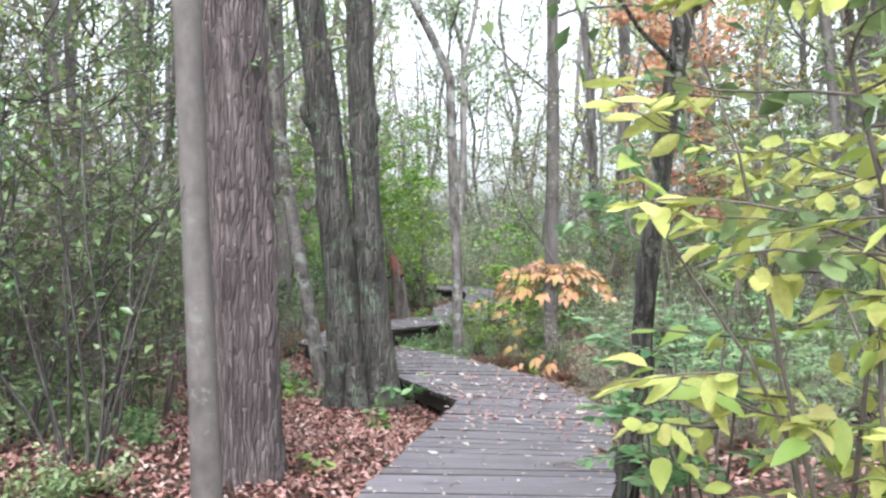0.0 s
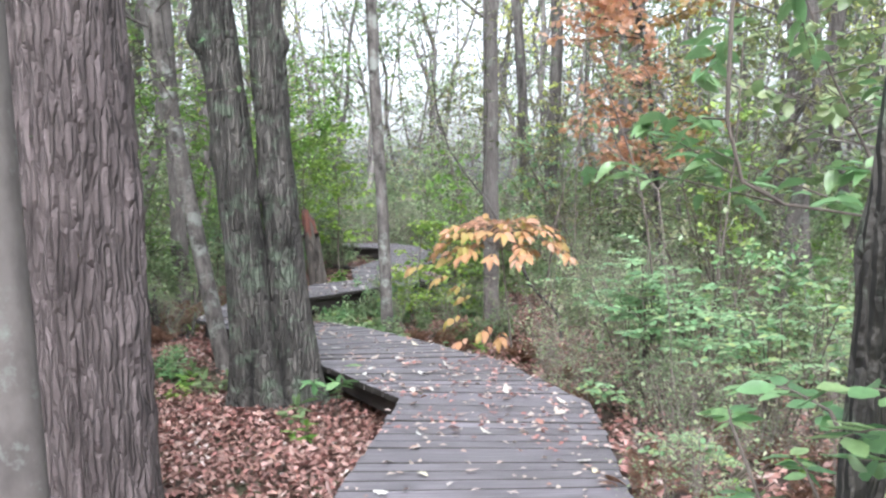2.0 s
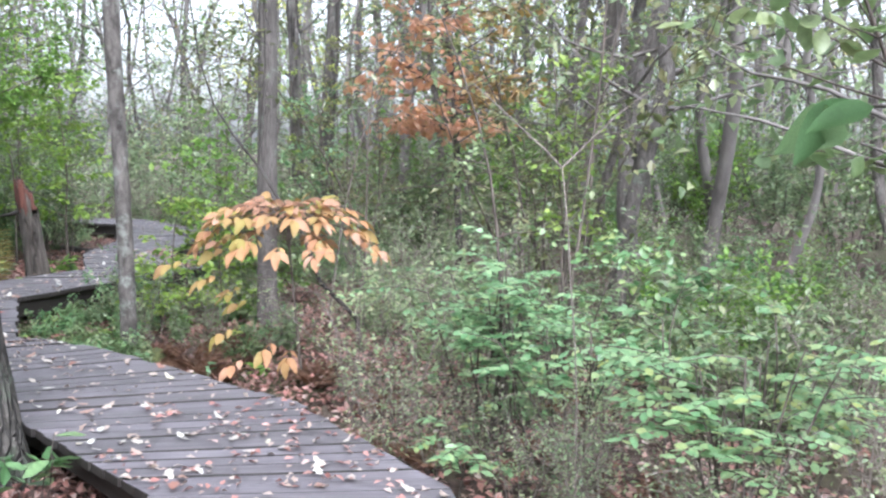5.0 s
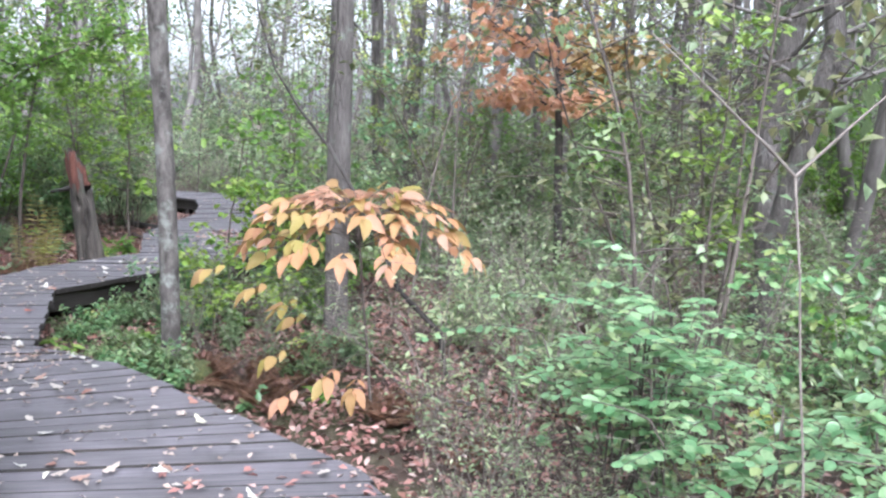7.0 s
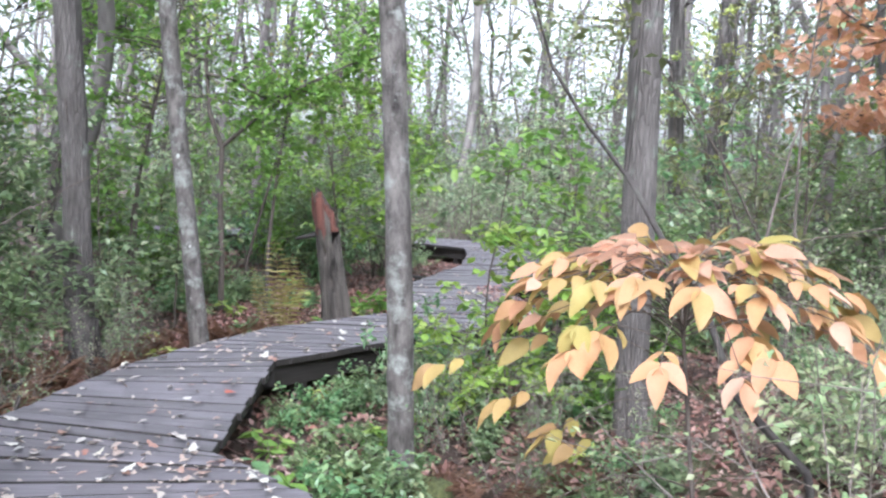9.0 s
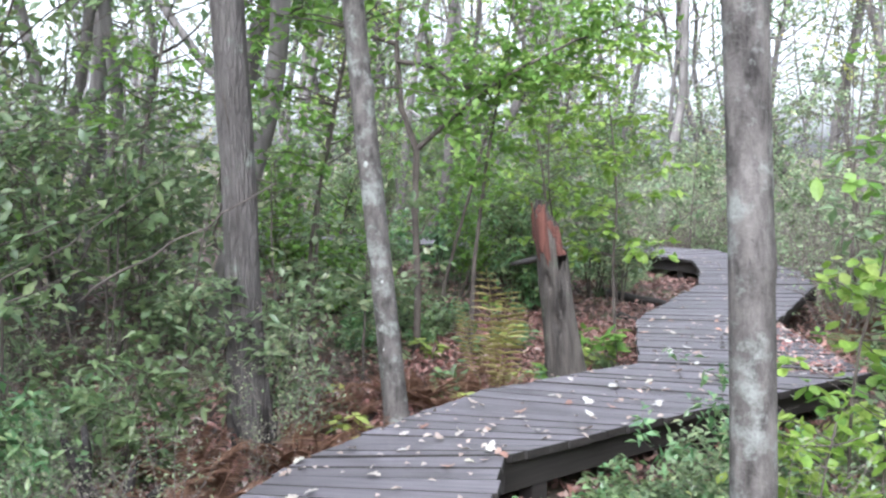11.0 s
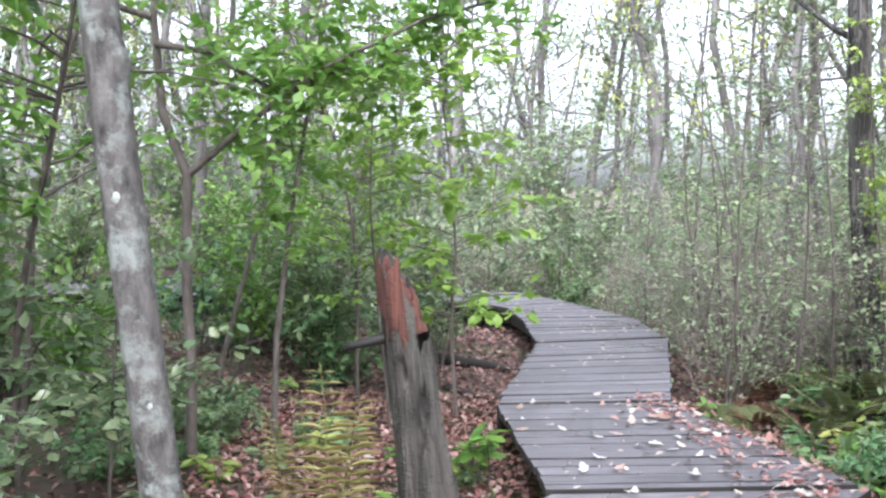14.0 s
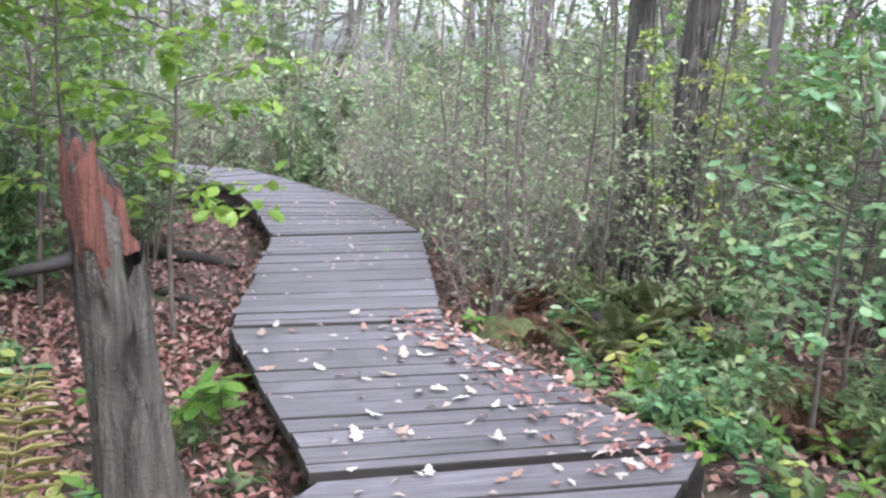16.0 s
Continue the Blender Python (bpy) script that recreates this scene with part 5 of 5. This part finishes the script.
# this near-black log is added to stand for shadow under the plants
log(-1.6, 22.9, -0.6, 22.3, 0.07, M_DARKWOOD_SHADE, "near-black log added for the shade under plants beside the far bend", 0, 0, "rotten_log")
log(-1.2, 21.4, -0.75, 20.9, 0.04, M_DARKBARK, "dark fallen branch beside the boardwalk")
log(1.7, 12.9, 3.0, 12.2, 0.035, M_DARKBARK, "dark fallen branch in the brush")
log(2.2, 9.9, 2.0, 8.6, 0.02, M_DRYTWIG, "bare grey fallen stick under the bushes")
log(1.35, 7.3, 1.75, 7.0, 0.008, M_TWIG, "small dark twig lying on the ground", 0.12, 0.14, "twig")

# root and rotten wood at the foot of trees left of the walk
for x, y, r, h in ((-2.62, 15.95, 0.10, 0.5), (-2.55, 14.55, 0.12, 0.55), (-2.2, 14.0, 0.08, 0.4)):
    rot = thing("rotten_stump", "low dark rotten stump among dry stems", "stump", at=pose(x, y, float(ground_z(x, y))))
    for k in range(7):
        a = k * 0.9
        b = Build().tube(bend((0.07 * math.cos(a), 0.07 * math.sin(a), -0.1), (0.2 * math.cos(a), 0.2 * math.sin(a), 1), h * (0.5 + 0.7 * rng.random()), 5, 0.12), np.linspace(r * 0.5, r * 0.12, 6), 7)
        part("splinter", b, M_DARKWOOD_SHADE, rot)

# ---- fallen leaves ----
def litter(n, x0, x1, y0, y1, size, material, name, label, heap=0.02):
    x, y = x0 + (x1 - x0) * rng.random(n), y0 + (y1 - y0) * rng.random(n)
    ok = off_deck(x, y) > -0.35
    x, y = x[ok], y[ok]
    m = len(x)
    b = Build()
    at = np.stack([x, y, ground_z(x, y) + 0.008 + heap * rng.random(m)], -1)
    b.leaves(at, rng.normal(0, 1, (m, 3)) * (1, 1, 0.3), size * (0.6 + 0.8 * rng.random(m)), size * 0.6, 0.3, rng.normal(0.1, 0.2))
    ob = new(name, b.mesh(name))
    ob.data.materials.append(material)
    return tagged(ob, label, "leaves", kind="stuff")


litter(15000, -3.0, 0.6, 4.5, 11.2, 0.055, M_LITTER, "leaf_litter", "red-brown leaf litter under the pine", 0.05)
litter(26000, -7, 7, 2, 26, 0.07, M_LITTER, "leaf_litter", "brown leaf litter on the forest floor", 0.04)
litter(16000, -3, 3.5, 12, 21, 0.055, M_LITTER, "leaf_litter", "dense brown leaf litter beside the boardwalk", 0.05)
litter(2600, -4, 6, 3, 22, 0.07, M_FALLEN, "leaf_litter", "pale fallen leaves scattered on the forest floor", 0.06)


def on_deck(n, y0, y1, side0, side1):
    out = []
    while len(out) < n:
        y = y0 + (y1 - y0) * rng.random()
        k = int(rng.integers(2, len(STATIONS) - 3))
        t, s = rng.random(), side0 + (side1 - side0) * rng.random()
        p = (LEFT[k] + (LEFT[k + 1] - LEFT[k]) * t) * (1 - s) + (RIGHT[k] + (RIGHT[k + 1] - RIGHT[k]) * t) * s
        if y0 <= p[1] <= y1:
            out.append(p)
    return out


def deck_leaf(p, size):
    me = leaf_shape("fallen", 0.62, True)[int(rng.integers(4))]
    if not me.materials:
        me.materials.append(M_FALLEN)
    ob = new("fallen_leaf", me)
    ob.matrix_basis = pose(p[0], p[1], 0.012 + size * 0.10, rng.normal(0, 9) + (180 if rng.random() < 0.6 else 0), rng.normal(0, 8), rng.random() * 360) @ Matrix.Diagonal((size, size, size * 0.8, 1))
    return tagged(ob, "fallen autumn leaf lying on the boardwalk", "leaf", "fallen leaves on the boardwalk")


for p in on_deck(170, 7.5, 13.5, 0.02, 0.98) + on_deck(120, 13.5, 19.5, 0.03, 0.97) + on_deck(50, 17.6, 19.8, 0.5, 0.99):
    deck_leaf(p, 0.042 + 0.042 * rng.random())
pile = np.array(on_deck(260, 17.6, 19.8, 0.72, 1.0) + on_deck(200, 8.2, 11, 0.45, 1.0) + on_deck(60, 8.6, 10.2, 0.0, 0.35))
pb = Build()
pb.leaves(np.column_stack([pile, 0.008 + 0.015 * rng.random(len(pile))]), rng.normal(0, 1, (len(pile), 3)) * (1, 1, 0.15), 0.03 + 0.036 * rng.random(len(pile)), 0.028, 0.25, 0.05)
drift = new("leaf_drift", pb.mesh("leaf_drift"))
drift.data.materials.append(M_ROSY)
tagged(drift, "drift of rosy brown fallen leaves along the planks", "leaves", kind="stuff")
red_leaf = new("fallen_leaf", leaf_shape("red", 0.8, True)[1])
red_leaf.data.materials.append(M_REDLEAF)
red_leaf.matrix_basis = pose(-0.92, 14.32, 0.024, 4, -3, 70) @ Matrix.Diagonal((0.085, 0.085, 0.06, 1))
tagged(red_leaf, "brick-red fallen leaf lying on the boardwalk", "leaf")
rest = np.array(on_deck(420, 6.5, 13.5, 0.0, 1.0) + on_deck(150, 13.5, 19.6, 0.0, 1.0) + on_deck(90, 19.6, 25, 0.0, 1.0))
rb = Build()
m = len(rest)
rb.leaves(np.column_stack([rest, 0.008 + 0.012 * rng.random(m)]), rng.normal(0, 1, (m, 3)) * (1, 1, 0.12), 0.026 + 0.034 * rng.random(m), 0.026, 0.25, 0.05)
scatter_leaf = new("fallen_leaves", rb.mesh("fallen_leaves"))
scatter_leaf.data.materials.append(M_FALLEN)
tagged(scatter_leaf, "pale and reddish fallen leaves scattered over the planks", "leaves", kind="stuff")

# ---- more of the wood beside the walk's start and behind the stump ----
for k, (x, y, q) in enumerate(sprinkle(14, -11, -3.6, 7.5, 21, 2.6, 0.6, 1.0, LOOKOUT)):
    copy_thing(far_protos[k % 5], pose(x, y, float(ground_z(x, y)) - 0.02, 0, 0, rng.random() * 360) @ Matrix.Diagonal((q, q, q, 1)))
for k, (x, y, q) in enumerate(sprinkle(6, -9, -4.2, 8.5, 14, 2.6, 0.8, 1.15, LOOKOUT)):
    copy_thing(tall_green[k % 4], pose(x, y, float(ground_z(x, y)) - 0.02, 0, 0, rng.random() * 360) @ Matrix.Diagonal((q, q, q, 1)))
for k, (x, y, q) in enumerate(sprinkle(16, -2.2, -0.8, 17.0, 20.2, 0.06, 0.6, 1.1) + sprinkle(20, 1.05, 2.3, 17.6, 20.2, 0.06, 0.55, 0.85)):
    copy_thing(seeds[k % 4], pose(x, y, float(ground_z(x, y)) - 0.02, 0, 0, rng.random() * 360) @ Matrix.Diagonal((q, q, q, 1)))
litter(3200, -2.6, -0.6, 17.0, 21.0, 0.06, M_ROSY, "leaf_litter", "rosy fallen leaves round the broken stump", 0.05)
litter(5200, -3.0, 0.6, 4.5, 11.0, 0.06, M_ROSY, "leaf_litter", "rosy fallen leaves under the pine", 0.06)

for x, y, h in ((-3.75, 16.9, 2.0), (-4.0, 15.5, 2.3), (-3.3, 17.6, 1.8), (-2.75, 17.9, 1.4)):
    sapling(x, y, h, 0.8, 26, 14, 0.085, M_PALE, "broad-leaved pale green sapling beyond the shaggy tree", 0.2, (0.03, 0), 0.012, "pale_sapling")
pale = [shrub("wilting_bush", "wilting pale grey-green bush beside the boardwalk", "bush", dict(height=0.95, spread=0.8, stems=9, twigs=5, leaves=420, size=0.085, thick=0.006), M_WILTED, M_DRYTWIG, "wilting bushes") for _ in range(3)]
put_all(pale, sprinkle(14, 2.4, 5.2, 10.5, 15.5, 0.45, 0.6, 1.0) + [(-1.5, 23.6, 0.8), (-2.0, 24.6, 1.0), (-1.25, 24.45, 0.5)] + sprinkle(9, -5.5, -2.9, 14, 21, 0.25, 0.5, 1.0, LOOKOUT) + sprinkle(10, -4.0, -1.2, 4.5, 10, 0.9, 0.5, 0.9, LOOKOUT) + sprinkle(10, 2.4, 4.5, 18.5, 22, 0.6, 0.8, 1.3, OLDVIEW))

for k, (x, y, q) in enumerate(sprinkle(26, 1.3, 3.3, 7.5, 12.8, 0.08, 0.5, 0.9) + sprinkle(16, -3.4, -1.5, 13.2, 17.4, 0.08, 0.6, 1.0) + sprinkle(8, 0.0, 1.6, 12.6, 14.2, 0.1, 0.5, 0.8)):
    copy_thing(rust[k % 2], pose(x, y, float(ground_z(x, y)) - 0.02, 0, 0, rng.random() * 360) @ Matrix.Diagonal((q, q, q, 1)))
litter(5200, -3.0, 1.6, 20.5, 26.0, 0.06, M_LITTER, "leaf_litter", "dark brown leaf litter beside the far bend", 0.05)
litter(3200, -3.6, -1.2, 12.8, 17.4, 0.06, M_ROSY, "leaf_litter", "rosy fallen leaves at the foot of the shaggy tree", 0.06)
litter(3600, 1.1, 3.8, 7.0, 13.2, 0.06, M_ROSY, "leaf_litter", "rosy fallen leaves below the bushes", 0.06)

# ---- the boardwalk: planks, edge beams and posts ----
deck = thing("boardwalk", "winding wooden boardwalk of weathered grey planks strewn with leaves", "boardwalk", kind="structure")
PLANK = 0.145


def plank_mesh(la, ra, rb, lb, origin, turn, lift):
    """One plank from its four corners in plan, with bevelled top edges; its length runs along its own x."""
    c, s = math.cos(-turn), math.sin(-turn)
    q = [((p[0] - origin[0]) * c - (p[1] - origin[1]) * s, (p[0] - origin[0]) * s + (p[1] - origin[1]) * c) for p in (la, ra, rb, lb)]
    mx, my = sum(p[0] for p in q) / 4, sum(p[1] for p in q) / 4
    e = 0.0025
    inner = [(x - math.copysign(e, x - mx), y - math.copysign(e, y - my)) for x, y in q]
    v = [(x, y, -0.042) for x, y in q] + [(x, y, -0.006) for x, y in q] + [(x, y, 0.0) for x, y in inner]
    f = [(3, 2, 1, 0), (8, 9, 10, 11)]
    for k in range(4):
        n = (k + 1) % 4
        f += [(k, n, n + 4, k + 4), (k + 4, n + 4, n + 8, k + 8)]
    me = mesh_of("plank", v, f, False)
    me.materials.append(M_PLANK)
    me.materials.append(M_DARKWOOD_SHADE)
    # sides and bevels near-black: dirty edges plus the seams' shade put into colour
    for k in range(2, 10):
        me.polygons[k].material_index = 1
    return me


JOINTS = {8: 0.06, 10: 0.07, 11: 0.06, 12: 0.07}
for k in range(len(STATIONS) - 1):
    (l0, r0), (l1, r1) = [np.array(p) for p in STATIONS[k]], [np.array(p) for p in STATIONS[k + 1]]
    span = (np.linalg.norm(l1 - l0) + np.linalg.norm(r1 - r0)) / 2
    count = max(2, round(span / PLANK))
    wide = JOINTS.get(k, 0.0) / span
    if wide:
        u = (r0 - l0) / np.linalg.norm(r0 - l0)
        L = float(np.linalg.norm(r0 - l0)) / 2 - 0.01
        v = [(x, y, z) for x in (-L, L) for y in (-0.05, 0.075) for z in (-0.17, -0.046)]
        f = [(0, 1, 3, 2), (4, 6, 7, 5), (0, 4, 5, 1), (2, 3, 7, 6), (0, 2, 6, 4), (1, 5, 7, 3)]
        # bar added below the joint, its near-black colour standing for the gap's shade
        ob = part("joist", mesh_of("joist", v, f, False), M_DARKWOOD_SHADE, deck, "dark joist in the gap between two lengths of planks")
        ob.matrix_basis = pose(*((l0 + r0) / 2), 0, 0, 0, math.degrees(math.atan2(u[1], u[0])))
    for j in range(count):
        g = 0.0025 + 0.007 * rng.random() ** 2
        a = j / count + g / span + (wide if j == 0 else 0)
        b = (j + 1) / count - g / span
        ends = []
        for t in (a, b):
            p, q = l0 + (l1 - l0) * t, r0 + (r1 - r0) * t
            u = (q - p) / np.linalg.norm(q - p)
            ends.append((p, q, u))
        o1, o2 = rng.normal(0, 0.008), rng.normal(0, 0.008)
        la, ra = ends[0][0] - ends[0][2] * o1, ends[0][1] + ends[0][2] * o2
        lb, rb = ends[1][0] - ends[1][2] * o1, ends[1][1] + ends[1][2] * o2
        mid = (la + ra + lb + rb) / 4
        turn = math.atan2(*(ends[0][2] + ends[1][2])[::-1])
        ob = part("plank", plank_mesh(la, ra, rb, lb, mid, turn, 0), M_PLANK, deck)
        ob.matrix_basis = pose(mid[0], mid[1], rng.normal(0, 0.002), rng.normal(0, 0.35), rng.normal(0, 0.12), math.degrees(turn))

for side, edge, other in ((1, LEFT, RIGHT), (-1, RIGHT, LEFT)):
    for k in range(len(edge) - 1):
        a, b = edge[k] + (other[k] - edge[k]) * 0.10, edge[k + 1] + (other[k + 1] - edge[k + 1]) * 0.10
        d = b - a
        L = float(np.linalg.norm(d)) + 0.02
        v = [(x, y, z) for x in (-L / 2, L / 2) for y in (-0.022, 0.022) for z in (-0.20, -0.047)]
        f = [(0, 1, 3, 2), (4, 6, 7, 5), (0, 4, 5, 1), (2, 3, 7, 6), (0, 2, 6, 4), (1, 5, 7, 3)]
        ob = part("edge_beam", mesh_of("edge_beam", v, f, False), M_DARKWOOD_SHADE, deck, "dark wet edge beam")
        m = (a + b) / 2
        ob.matrix_basis = pose(m[0], m[1], 0, 0, 0, math.degrees(math.atan2(d[1], d[0])))
        for s in np.arange(0.4, L, 1.4):
            p = a + d * (s / L) + (other[k] - edge[k]) * 0.06
            gz = float(ground_z(p[0], p[1])) - 0.25
            v = [(x, y, z) for x in (-0.05, 0.05) for y in (-0.05, 0.05) for z in (gz, -0.046)]
            ob = part("post", mesh_of("post", v, f, False), M_DARKWOOD_SHADE, deck)
            ob.matrix_basis = pose(p[0], p[1], 0, 0, 0, math.degrees(math.atan2(d[1], d[0])))
